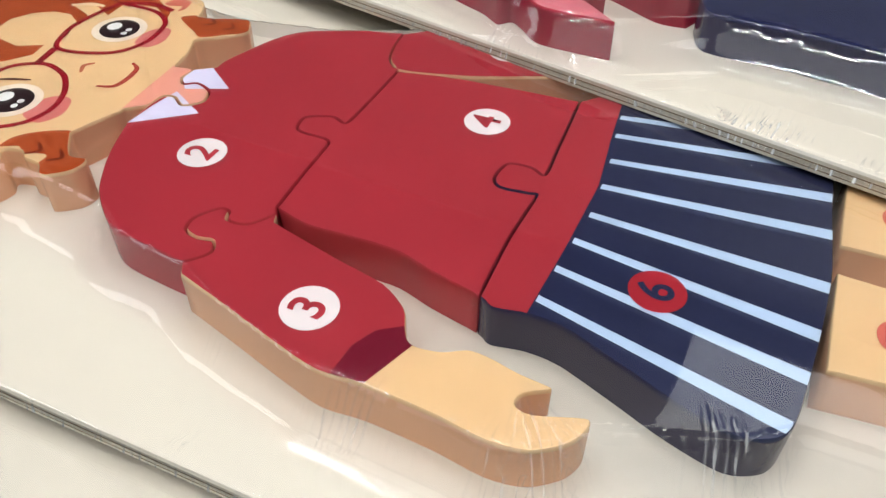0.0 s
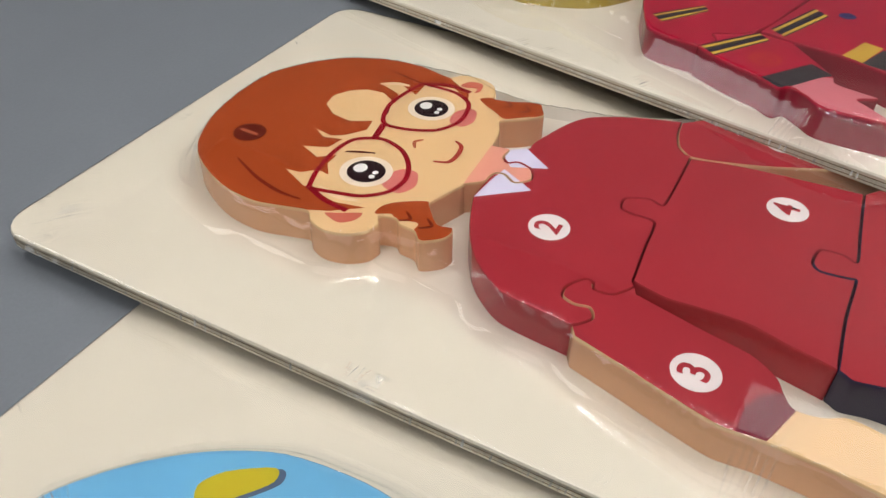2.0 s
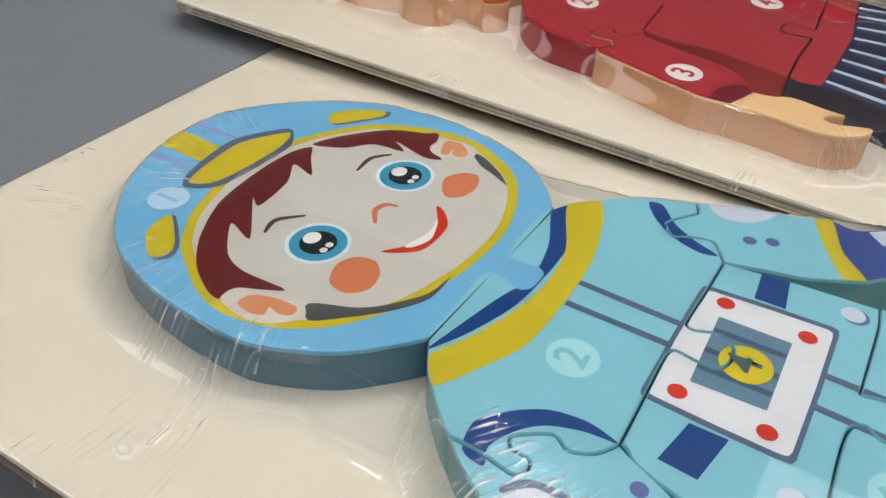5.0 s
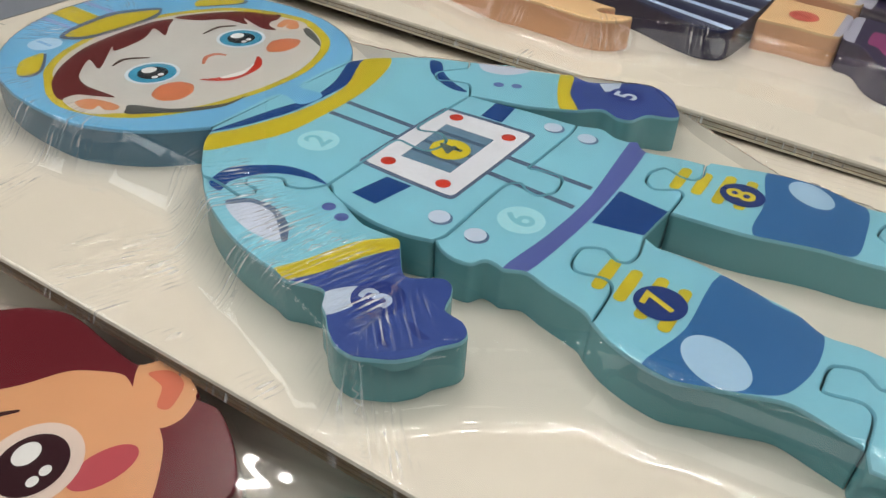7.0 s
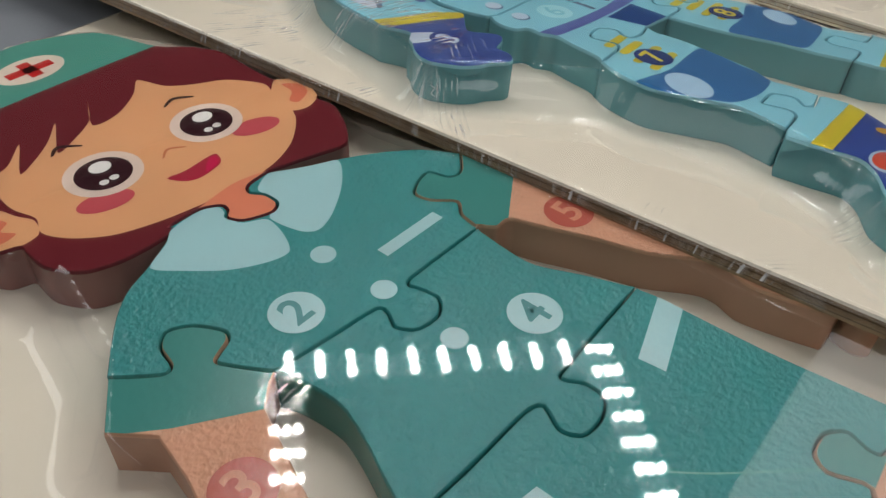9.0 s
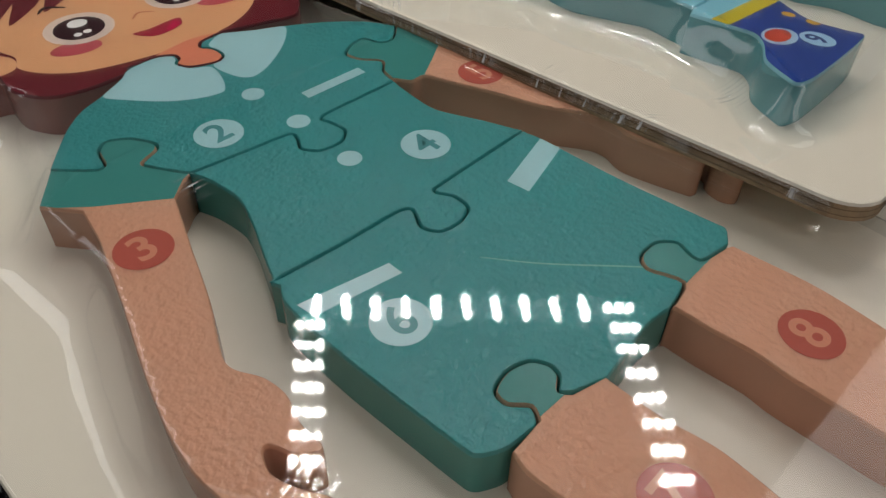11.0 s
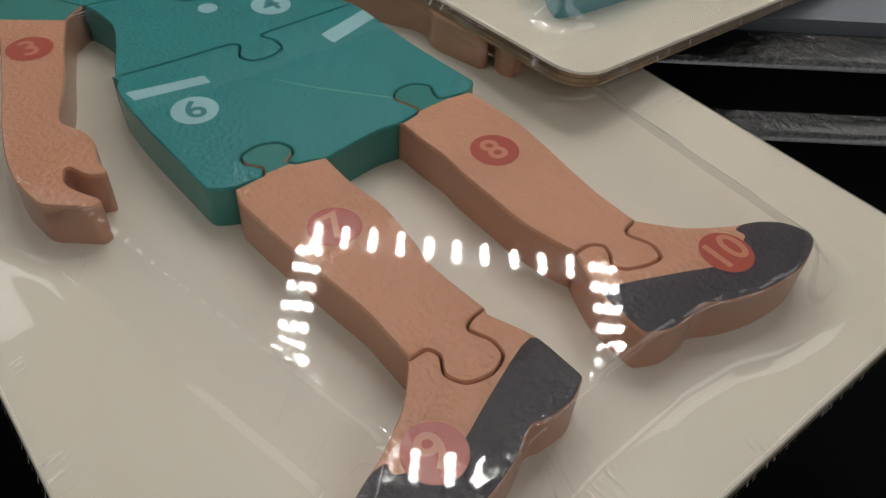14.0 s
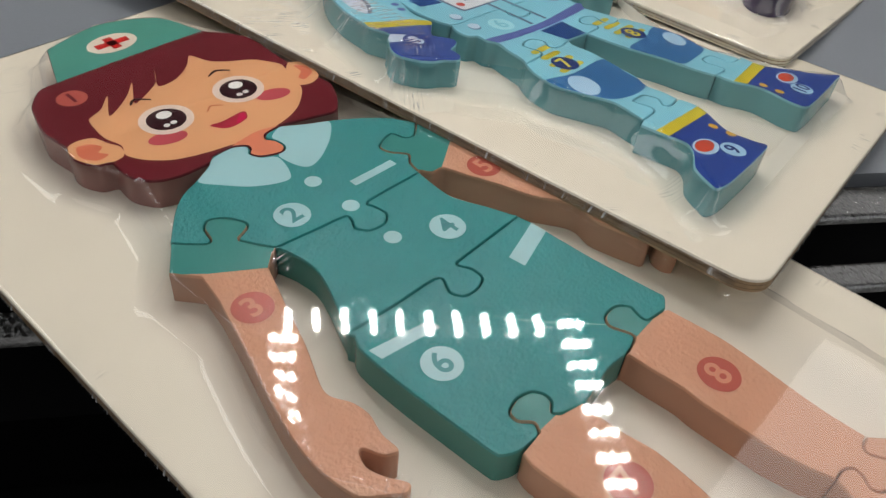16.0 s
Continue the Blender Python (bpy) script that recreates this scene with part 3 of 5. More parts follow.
GIRL = dict(
    head=[(91.5, 89), (93.5, 84.5), (94.5, 78.5)],
    J12=[(94.5, 78.5), (99, 79), (99, 75), (101, 73), (103.5, 74.5), (107.5, 73), (109, 69), (106, 66), (102.5, 68), (100, 67), (99.5, 63), (95.5, 59.5)],
    head2=[(96, 59.5), (92.5, 49.5), (92.5, 48.5), (97.5, 43), (101, 43.5), (102, 41.5), (101, 38.5), (97, 35.5), (94, 38), (90, 38.5), (88, 40), (84.5, 39), (86, 36.5), (85, 32.5), (81, 29.5), (76, 28.5), (71.5, 30), (69, 32.5), (64.5, 31.5), (56, 29.5), (46.5, 30.5), (38, 34), (31, 38.5), (26, 44.5), (21.5, 55), (19.5, 67.5), (20, 81.5), (25.5, 92), (34, 101), (46, 106.5), (57.5, 107.5), (67, 105.5), (70, 108.5), (75.5, 109.5), (81, 107.5), (84, 102.5), (84.5, 100.5), (89, 101.5), (93.5, 103.5), (97, 104), (98.5, 102), (100, 98.5), (96, 94), (92, 91.5), (91, 90)],
    hair=[(69, 33), (56, 29.5), (46.5, 30.5), (38, 34), (31, 38.5), (26, 44.5), (21.5, 55), (19.5, 67.5), (20, 81.5), (25.5, 92), (34, 101), (46, 106.5), (57.5, 107.5), (67, 105.5), (77, 99), (78.5, 95.5), (72, 100), (63.5, 98.5), (64, 91.5), (57.5, 94.5), (51.5, 92.5), (59.5, 89.5), (61.5, 84.5), (55.5, 88), (50.5, 87.5), (46.5, 84.5), (44, 80), (45, 75), (49.5, 71.5), (55.5, 70.5), (61, 73.5), (62, 69), (58.5, 64), (55.5, 62), (50, 63), (54, 60.5), (59, 62), (58, 57), (52, 54.5), (58, 52), (62, 55), (62, 51), (65, 47), (61.5, 47.5), (58.5, 44.5), (54.5, 44), (62, 40.5), (72.5, 38.5), (80, 40), (73.5, 35)],
    tailL=[(84, 39.5), (84, 42.5), (86.5, 45.5), (92.5, 48.5), (97.5, 43), (101, 43.5), (102, 41), (101, 39), (97, 36.5), (94, 38), (93.5, 41), (89, 40), (87, 41)],
    tailR=[(82, 98), (84.5, 100.5), (89, 101.5), (93.5, 103.5), (97, 104), (98.5, 101.5), (99.5, 98.5), (95.5, 95.5), (91.5, 92.5), (88.5, 94)],
    lensR=[(62.5, 98), (73, 98), (79.5, 94), (81.5, 85), (78.5, 78), (72, 74.5), (66, 73.5), (63, 75.5), (60.5, 83), (61, 91)],
    lensL=[(64, 40), (61.5, 47.5), (60.5, 57), (62, 63.5), (68, 67), (75, 65), (80, 60), (82.5, 54), (81.5, 48), (77, 43.5), (70.5, 41.5)],
    bridge=[(64.5, 73.5), (66, 66.5)],
    cheekL=[(79, 50), (78, 54), (80, 57.5), (83.5, 57.5), (85.5, 53), (83.5, 49)],
    cheekR=[(79.5, 83.5), (78.5, 88), (80.5, 91.5), (83, 91), (84.5, 86.5), (83, 83)],
    mouth=[(84.5, 64.5), (88, 66), (88.5, 70), (87.5, 74), (85, 75.5)],
    nose=[(77.5, 67.5), (76, 70), (77.5, 72)],
    strand=[(41, 42), (51, 37.5), (59, 35.5), (65, 35.5)],
    earLi=[(73, 34), (76, 35.5), (80.5, 38), (80.5, 35), (78, 32.5), (75, 33)],
    earRi=[(72.5, 102.5), (74, 106), (78, 106), (79, 102), (78, 100.5), (77.5, 103), (74.5, 102)],
    colL=[(100, 56), (100.5, 63.5), (101.5, 70), (111, 65)],
    colR=[(102.5, 71.5), (99, 75), (99.5, 83.5), (111, 75.5)],
    chestL=[(99.5, 56.5), (103.5, 46.5), (109, 37.5), (115, 32), (121, 29), (135.5, 27.5)],
    J23=[(135.5, 27.5), (137, 29), (138.5, 31.5), (137, 34), (134, 33.5), (131, 34.5), (130.5, 37.5), (133, 41.5), (135, 41.5), (136, 39.5), (140, 40), (143, 44.5)],
    J24=[(142, 46), (141, 57.5), (140.5, 66.5), (139, 68), (134.5, 68), (132, 69), (131.5, 73), (136.5, 75.5), (140, 74.5), (140.5, 80), (140.5, 97.5)],
    J25=[(140.5, 97.5), (136.5, 101.5), (134.5, 108), (134, 113.5)],
    chestR=[(134, 114), (124, 111), (112, 105), (107, 98), (103, 85.5), (103, 82)],
    left4=[(143, 45.5), (149.5, 44), (158, 44.5), (166.5, 44.5), (173.5, 42.5), (183, 40.5)],
    J46=[(183, 40.5), (182.5, 55.5), (183, 68.5), (181.5, 68.5), (176, 68), (174, 70.5), (175, 75.5), (179.5, 76), (182.5, 75), (182, 84.5), (181, 102.5)],
    top4=[(181, 102.5), (165.5, 101.5), (151, 100), (140.5, 97.5)],
    skirt=[(184, 40), (186, 39), (191.5, 40), (197.5, 39.5), (207, 36), (216, 32.5), (224.5, 30.5), (229.5, 32.5), (231.5, 36), (232.5, 43), (233.5, 54.5), (234, 64.5), (234, 71.5), (233, 86), (232.5, 96)],
    band=[(191.5, 41), (192, 57), (192.5, 76), (190.5, 93), (189, 105)],
    st1=[(191.5, 44), (231, 35)],
    st2=[(192, 51.5), (233, 45)],
    st3=[(192.5, 59.5), (233, 54)],
    st4=[(193.5, 67.5), (233.5, 65.5)],
    st5=[(193, 76), (233, 79.5)],
    st6=[(192.5, 84.5), (232.5, 90.5)],
    st7=[(191, 93), (225.5, 97)],
    st8=[(190.5, 100), (202, 102)],
    arm3=[(144, 42.5), (158.5, 39), (168, 37), (173.5, 33.5), (175.5, 30), (177.5, 27.5), (182, 28), (185.5, 30), (189, 30), (194, 29), (199, 28.5), (199, 27.5), (196, 25.5), (195.5, 23.5), (198, 23), (205, 25.5), (206, 24), (204.5, 20.5), (200, 17), (194, 16), (185.5, 17), (174.5, 17.5), (167, 17), (158.5, 19), (148, 22), (137, 25)],
    cuff=[(175.5, 30), (172, 26), (170.5, 21.5), (171, 17), (174, 18.5), (177, 28)],
    arm5=[(139, 98), (144.5, 98.5), (157.5, 102.5), (170.5, 108.5)],
    leg7=[(231, 56), (238.5, 50), (249, 49), (257, 50), (231, 44), (240.5, 43), (254.5, 44.5), (256, 51)],
    shoe7=[(256, 51), (263, 46.5), (271, 36.5), (276.5, 34.5)],
)
SPACE = dict(
    helm=[(112, 48.5), (109, 45), (103, 39), (96.5, 35), (87, 31.5), (75, 31.5), (64, 33), (52, 37), (44.5, 42), (36, 51.5), (30.5, 62), (27.5, 74.5), (29, 88.5), (37, 100), (47.5, 109), (60, 115), (75.5, 116.5), (89, 114.5), (101, 109.5), (109, 102.5), (113.5, 96)],
    J12=[(113.5, 95.5), (112.5, 87.5), (113, 77), (115, 76), (119.5, 76.5), (121.5, 74.5), (121, 69.5), (118.5, 68), (115, 69.5), (112, 68.5), (112, 57.5), (112, 48.5)],
    rim=[(65, 41), (59, 45.5), (53, 55), (49, 72), (52.5, 89.5), (61.5, 103.5), (73, 109.5), (86.5, 111), (99, 104.5), (105, 96.5), (109, 83.5), (108.5, 69), (104.5, 54), (97.5, 43), (89, 37), (79, 35), (71.5, 37)],
    hair1=[(73, 38), (66.5, 42), (60.5, 49), (55.5, 59.5), (54, 71.5), (54.5, 82.5), (57, 87.5), (60, 83.5), (64.5, 78), (58.5, 79.5), (62, 73), (63, 63), (60, 64.5), (69, 53.5), (62.5, 55.5), (68.5, 48), (74.5, 45.5), (84.5, 45.5), (76.5, 41), (76.5, 37.5)],
    hair2=[(56.5, 88.5), (59, 94.5), (64, 101), (68.5, 105), (75, 107.5), (78, 109), (81, 101.5), (84.5, 99.5), (80.5, 98), (71.5, 100.5), (75.5, 97.5), (68, 96.5), (63.5, 91.5)],
    dk1=[(90, 45), (97.5, 48.5), (101.5, 52), (106, 58.5), (107, 65), (107, 57.5), (103, 51), (96.5, 44.5), (92.5, 41.5)],
    dk2=[(88.5, 106), (92, 105.5), (97.5, 102), (101.5, 98), (96.5, 100.5), (93, 102)],
    earL=[(76.5, 37.5), (77, 41.5), (83, 43.5), (89.5, 44), (91.5, 41.5), (88, 37.5), (83, 36)],
    earLi=[(79.5, 38.5), (80.5, 41.5), (85, 43), (89, 43), (89.5, 41), (87.5, 40), (85, 40.5), (85.5, 38.5), (83, 37.5)],
    earRi=[(82.5, 102), (81, 107), (84.5, 108), (88, 105), (87.5, 102.5), (85, 103), (84, 105.5), (84.5, 102)],
    cheekL=[(89.5, 51.5), (87.5, 56), (89, 60), (93, 61), (96, 58), (96.5, 53.5), (93.5, 50.5)],
    cheekR=[(91, 88.5), (89, 93), (91, 97), (94.5, 98), (96.5, 94), (96, 89.5), (93.5, 87)],
    mouth=[(92, 64), (95, 68), (96.5, 74.5), (95.5, 79), (93, 83), (95.5, 82), (98.5, 78), (99, 72), (98, 68), (94.5, 65)],
    teeth=[(95, 68), (96.5, 74.5), (95.5, 79), (96.5, 77.5), (98, 72.5), (96.5, 68.5)],
    nose=[(86, 71), (83.5, 74.5), (84, 77.5), (86.5, 78.5)],
    browL=[(70, 56.5), (69, 61), (73, 65.5)],
    browR=[(71.5, 85), (71, 91), (74, 95)],
    big=[(45, 61.5), (43, 68), (42.5, 80), (48.5, 90), (51, 84.5), (51, 75), (49.5, 65)],
    bigrim=[(45.5, 60.5), (42, 66), (40.5, 80), (46, 89.5), (48.5, 90.5), (52.5, 85), (52.5, 74.5), (51, 64.5)],
    ystripe=[(33.5, 75.5), (33, 81), (40.5, 80), (39.5, 72.5)],
    yel1=[(54, 99), (51, 102.5), (53.5, 107), (60.5, 111.5), (62, 109), (58.5, 104)],
    yel2=[(57, 39.5), (51, 44.5), (50, 50), (51, 51), (58, 45), (59.5, 41.5)],
    sideL=[(112, 48.5), (115.5, 42.5), (120.5, 37), (123, 34.5)],
    band1=[(113, 46.5), (115, 55.5), (117, 64), (119.5, 73), (118, 83.5), (113.5, 95), (115.5, 98.5), (119, 91), (121.5, 83.5), (121.5, 74), (120.5, 64), (117, 53.5), (113, 46)],
    band2=[(114, 45), (117.5, 52.5), (121, 63), (122.5, 73), (121.5, 84), (115.5, 98.5), (120.5, 103.5), (124, 97), (127, 84), (127.5, 70.5), (126.5, 56.5), (122.5, 47.5), (118, 40)],
    J23=[(125, 33), (130, 33), (136, 32), (137.5, 33.5), (137, 35.5), (134, 36), (133, 38), (138, 41.5), (141, 40), (144.5, 41.5), (147, 45)],
    J24=[(147, 45.5), (147, 46.5), (147, 56.5), (147, 66.5), (148, 68.5), (151.5, 68), (155, 68), (156.5, 71), (156, 74.5), (153, 76.5), (149, 75), (147.5, 76.5), (148, 85.5), (148.5, 97)],
    J25=[(148.5, 97), (145, 102.5), (140.5, 101.5), (137.5, 100), (135, 103.5), (137.5, 108), (139.5, 111), (138, 114.5)],
    top2=[(138, 114.5), (128, 110.5), (120, 104), (116, 100), (113.5, 95.5)],
    arm3=[(125, 33), (129, 29.5), (136, 25), (145, 21), (153, 19), (156.5, 18.5), (160, 17.5), (163.5, 18.5), (167, 19), (169, 16), (171, 14.5), (173.5, 12), (176.5, 10), (180, 9.5), (182.5, 10.5), (186, 12.5), (188.5, 15.5), (189.5, 18), (192, 21.5), (192, 24), (190, 26), (187.5, 26.5), (186, 27), (185, 30.5), (183.5, 33), (181, 33.5), (176.5, 30.5), (174.5, 31.5), (171, 36), (168.5, 38.5), (161, 38.5), (154.5, 41.5), (149, 44)],
    cuff3=[(156.5, 18.5), (160, 17.5), (163.5, 22.5), (167, 30.5), (170.5, 36.5), (168.5, 38.5), (163, 33), (159.5, 24.5)],
    glovew=[(167.5, 18.5), (169.5, 22), (172.5, 24.5), (174, 23.5), (174, 20.5), (171, 14.5)],
    glove3=[(160, 17.5), (163.5, 18.5), (167, 19), (169, 16), (171, 14.5), (173.5, 12), (176.5, 10), (180, 9.5), (182.5, 10.5), (186, 12.5), (188.5, 15.5), (189.5, 18), (192, 21.5), (192, 24), (190, 26), (187.5, 26.5), (186, 27), (185, 30.5), (183.5, 33), (181, 33.5), (176.5, 30.5), (174.5, 31.5), (171, 36.5), (167, 30), (163.5, 22.5)],
    fing=[(180, 17.5), (182, 15), (183.5, 14.5)],
    fing2=[(183, 21), (185.5, 19.5), (187.5, 19.5)],
    arc3=[(128, 32), (127, 37.5), (130.5, 42), (135.5, 45.5), (141.5, 46.5), (147, 45), (142, 44.5), (136.5, 42.5), (133, 39), (131, 34.5), (132, 31)],
    shw=[(136, 28.5), (139, 31.5), (144, 32.5), (148.5, 30), (152, 26), (151, 24.5), (146, 24.5), (140.5, 26)],
    shr=[(135.5, 29.5), (138.5, 32.5), (144, 33), (149.5, 30.5), (153, 26.5), (152.5, 25.5), (148.5, 29), (144.5, 31.5), (139.5, 31.5), (136.5, 28.5)],
    left4=[(148, 45), (151, 42.5), (160.5, 40), (168.5, 40), (174, 41.5)],
    J46=[(174, 42), (175, 44.5), (175, 60), (175.5, 66.5), (177.5, 68.5), (179.5, 67), (182.5, 66.5), (184.5, 69.5), (184, 74), (182.5, 76), (178.5, 75.5), (176, 75), (176, 77), (176.5, 93.5), (176, 99)],
    top4=[(148.5, 97), (163, 98.5), (176, 99)],
    left6=[(174.5, 41.5), (176.5, 40), (179.5, 39), (183, 39.5), (184.5, 42), (186.5, 42), (188.5, 41.5), (192, 43), (196.5, 41.5), (204, 39.5), (206, 38)],
    top6=[(176, 99), (181.5, 101), (185.5, 99), (188.5, 99), (190.5, 100), (193.5, 97), (201.5, 99), (206, 99.5)],
    J68=[(206, 99), (207, 94.5), (206, 91.5), (203.5, 91), (199.5, 92.5), (197.5, 89), (198, 85), (200.5, 83), (204.5, 85.5), (206, 84), (206, 77)],
    crot=[(206, 77), (205.5, 72), (205, 66)],
    J67=[(205, 65.5), (206, 60), (205.5, 56.5), (203.5, 55.5), (200.5, 57.5), (197, 55.5), (197, 51), (199, 48.5), (204, 49.5), (206, 47), (206.5, 38)],
    crotp=[(195, 78), (206, 76.5), (205, 71.5), (205, 66), (195, 64)],
    belt=[(189, 98.5), (191, 99.5), (193.5, 97), (194.5, 76.5), (194, 60), (192, 43), (188, 41.5), (190, 55.5), (191, 72)],
    panel=[(146, 56.5), (147.5, 87.5), (170, 89), (169, 55)],
    panelin=[(151.5, 62.5), (152, 81.5), (164.5, 81.5), (164, 63)],
    strap1=[(152.5, 45.5), (158.5, 45), (160.5, 54.5), (154.5, 54.5)],
    strap2=[(156, 89.5), (161.5, 89.5), (160.5, 99), (155.5, 98)],
    ln1=[(127.5, 76.5), (147.5, 75.5)],
    ln2=[(127.5, 70), (146.5, 69.5)],
    ln3=[(170.5, 76), (176.5, 76), (184, 75.5), (189.5, 75.5)],
    ln4=[(169.5, 68.5), (177.5, 68), (185.5, 67.5), (189, 66.5)],
    arm5=[(138, 114.5), (147.5, 119.5), (154.5, 120.5), (161, 123), (163.5, 124), (168.5, 123), (173, 126), (179, 130), (184.5, 130.5), (189.5, 126.5), (192, 122.5), (194, 118.5), (192.5, 116), (187.5, 114), (185.5, 109), (182, 108), (177.5, 110), (173, 106), (169.5, 104), (162.5, 100.5), (156, 99), (149, 97)],
    cuff5=[(160.5, 123), (164, 123.5), (167.5, 113.5), (173, 106), (169.5, 104), (165, 111.5)],
    glove5=[(164, 123.5), (168.5, 123), (173, 126), (179, 130), (184.5, 130.5), (189.5, 126.5), (192, 122.5), (194, 118.5), (192.5, 116), (187.5, 114), (185.5, 109), (182, 108), (177.5, 110), (173.5, 106), (167.5, 113.5)],
    glovew5=[(171, 123.5), (175.5, 127.5), (176.5, 122.5), (174, 120)],
    arc5=[(129.5, 109), (132.5, 109.5), (136.5, 104.5), (141.5, 101), (147, 98.5), (143.5, 97.5), (138, 99.5), (133, 103.5)],
    shw5=[(140.5, 115.5), (145, 117.5), (153.5, 119.5), (150, 113.5), (144, 112)],
    leg7L=[(206, 38), (210.5, 35), (216.5, 33), (221.5, 32.5), (226, 34), (231.5, 36), (237.5, 38), (244, 36.5), (248, 35.5)],
    J79=[(248, 35.5), (248, 42.5), (246, 44.5), (241, 43.5), (240.5, 46), (241, 50), (245, 51.5), (248, 49), (249.5, 51), (249, 56.5)],
    leg7R=[(249, 57), (244, 57.5), (238.5, 57), (233.5, 60), (227, 61.5), (216, 64), (208, 64)],
    knee7=[(220, 62.5), (229.5, 60), (238, 57.5), (239, 48.5), (236.5, 40), (231.5, 36.5), (226, 34), (221.5, 32.5), (216.5, 33.5), (219.5, 45)],
    foot9=[(248, 35.5), (249, 29.5), (251.5, 30), (258, 29.5)],
    foot9b=[(251, 33), (256.5, 32.5), (262.5, 33), (266, 29.5), (269.5, 22.5), (275, 18.5), (278, 17.5), (279.5, 24.5), (279.5, 51), (275, 51), (267.5, 50.5), (259, 56), (254.5, 58)],
    band9=[(252.5, 32), (255.5, 57.5), (259, 56), (256.5, 32.5)],
    shoeart9=[(264.5, 33), (265.5, 42), (268, 41.5), (269.5, 35.5), (267.5, 29.5)],
    leg8L=[(206, 76.5), (213.5, 77), (221.5, 78), (233, 81), (242.5, 82), (250, 84)],
    leg8R=[(206.5, 101), (218, 104.5), (228, 105.5), (238, 102.5), (243.5, 103.5), (249.5, 105)],
    J810=[(250, 84.5), (250, 91.5), (244, 91), (241.5, 93), (242.5, 98), (247, 98.5), (249.5, 99.5), (250, 105)],
    knee8=[(218, 104.5), (228, 105.5), (238, 102), (239.5, 91.5), (239, 83), (233, 81), (221.5, 78.5), (220.5, 91.5)],
    foot10=[(248.5, 82), (255.5, 84.5), (264, 88), (274.5, 86), (279.5, 88.5), (279.5, 118.5), (279, 123.5), (273, 117.5), (264.5, 111.5), (257.5, 106.5), (249.5, 107)],
    band10=[(255.5, 84.5), (254.5, 109), (257.5, 107.5), (259.5, 85)],
)
RED = dict(
    body=[(116, 36.5), (127.5, 20.5), (135, 18), (145, 19)],
    arm3=[(145, 17.5), (156, 13.5), (167, 11), (173, 8.5), (175, 11.5), (179.5, 9.5), (186.5, 6), (202.5, 9), (201.5, 10), (194, 14), (190.5, 16), (194, 19.5), (194, 20.5), (183.5, 21), (181, 25), (173, 31.5), (164, 38.5), (152.5, 39)],
    torso=[(152.5, 38), (164, 38.5), (177.5, 39), (189, 36.5), (202, 32.5), (208.5, 34.5)],
    cuff=[(166.5, 10.5), (173.5, 28.5), (181, 25), (179, 22.5), (175, 11.5), (173, 8.5)],
    st1=[(145, 19), (151.5, 15.5), (158.5, 35.5), (153.5, 38.5)],
    st2=[(155, 43.5), (160.5, 41), (164, 65), (158, 68)],
    st3=[(123, 30), (128.5, 26.5), (135, 44), (131.5, 47)],
    flap=[(177.5, 39), (183.5, 38), (184.5, 52), (179, 53)],
    flapd=[(183.5, 38), (196.5, 37.5), (196.5, 42), (185, 51)],
    btn1=[(189, 68.5)],
    btn2=[(168, 69)],
    btn3=[(201.5, 52.5)],
    b3=[(163, 23)],
    b4=[(191, 53)],
    trous=[(213, 32), (217, 25.5), (233.5, 28), (249, 29), (252, 28.5)],
)

# ---- the shelf: grey top, black ribbed front rail ----
RAIL = pose(0.197, 0.180, 0, 0, 0, 51.0)


def along_rail(name, bm, mat, label, category):
    ob = structure(name, bm, mat, label, category)
    ob.matrix_world = RAIL
    return ob


bm = bmesh.new()
box(bm, -1.2, 1.4, 0.0, 1.3, -0.03, 0.0)
along_rail("shelf_top", bm, TABLE, "grey laminate shelf top under the puzzles", "shelf")
for y0, wide, z0 in ((-0.004, 0.0115, -0.002), (-0.0275, 0.008, -0.012)):
    # a broad rib, gently crowned, with a steep front
    line, z = [(y0 + 0.004, z0 - 0.006), (y0 + 0.0008, z0 - 0.0006)], z0
    for i in range(9):
        line.append((y0 - wide * i / 8, z))
        z -= wide / 8 * (0.09 + 0.24 * i / 8)
    line += [(y0 - wide - 0.0012, z - 0.0012), (y0 - wide - 0.0022, z - 0.004), (y0 - wide - 0.006, z - 0.012), (y0 - wide - 0.012, z - 0.016)]
    for lo, hi, mat, label in ((1, 11, BLACK, "glossy black pebbled rib of the shelf rail"), (0, 1, DARK, "matt black groove of the shelf rail"), (11, 15, DARK, "matt black groove of the shelf rail")):
        bm = bmesh.new()
        rows = [[bm.verts.new((x, u, v)) for u, v in line[lo:hi + 1]] for x in np.linspace(-1.2, 1.4, 40)]
        for a, b in zip(rows, rows[1:]):
            for i in range(len(a) - 1):
                f = bm.faces.new((a[i], a[i + 1], b[i + 1], b[i]))
                f.smooth = True
        along_rail("trim", bm, mat, label, "rail")
bm = bmesh.new()
box(bm, -1.2, 1.4, -0.047, 0.0, -0.06, -0.0295)
along_rail("trim", bm, DARK, "black channel behind the ribs of the rail", "rail")
# near-black block added where the view drops into darkness before the rail
bm = bmesh.new()
box(bm, -1.2, 1.4, -0.5, -0.048, -0.09, -0.06)
along_rail("trim", bm, DARK, "added near-black block standing in for the dark drop before the rail", "rail")

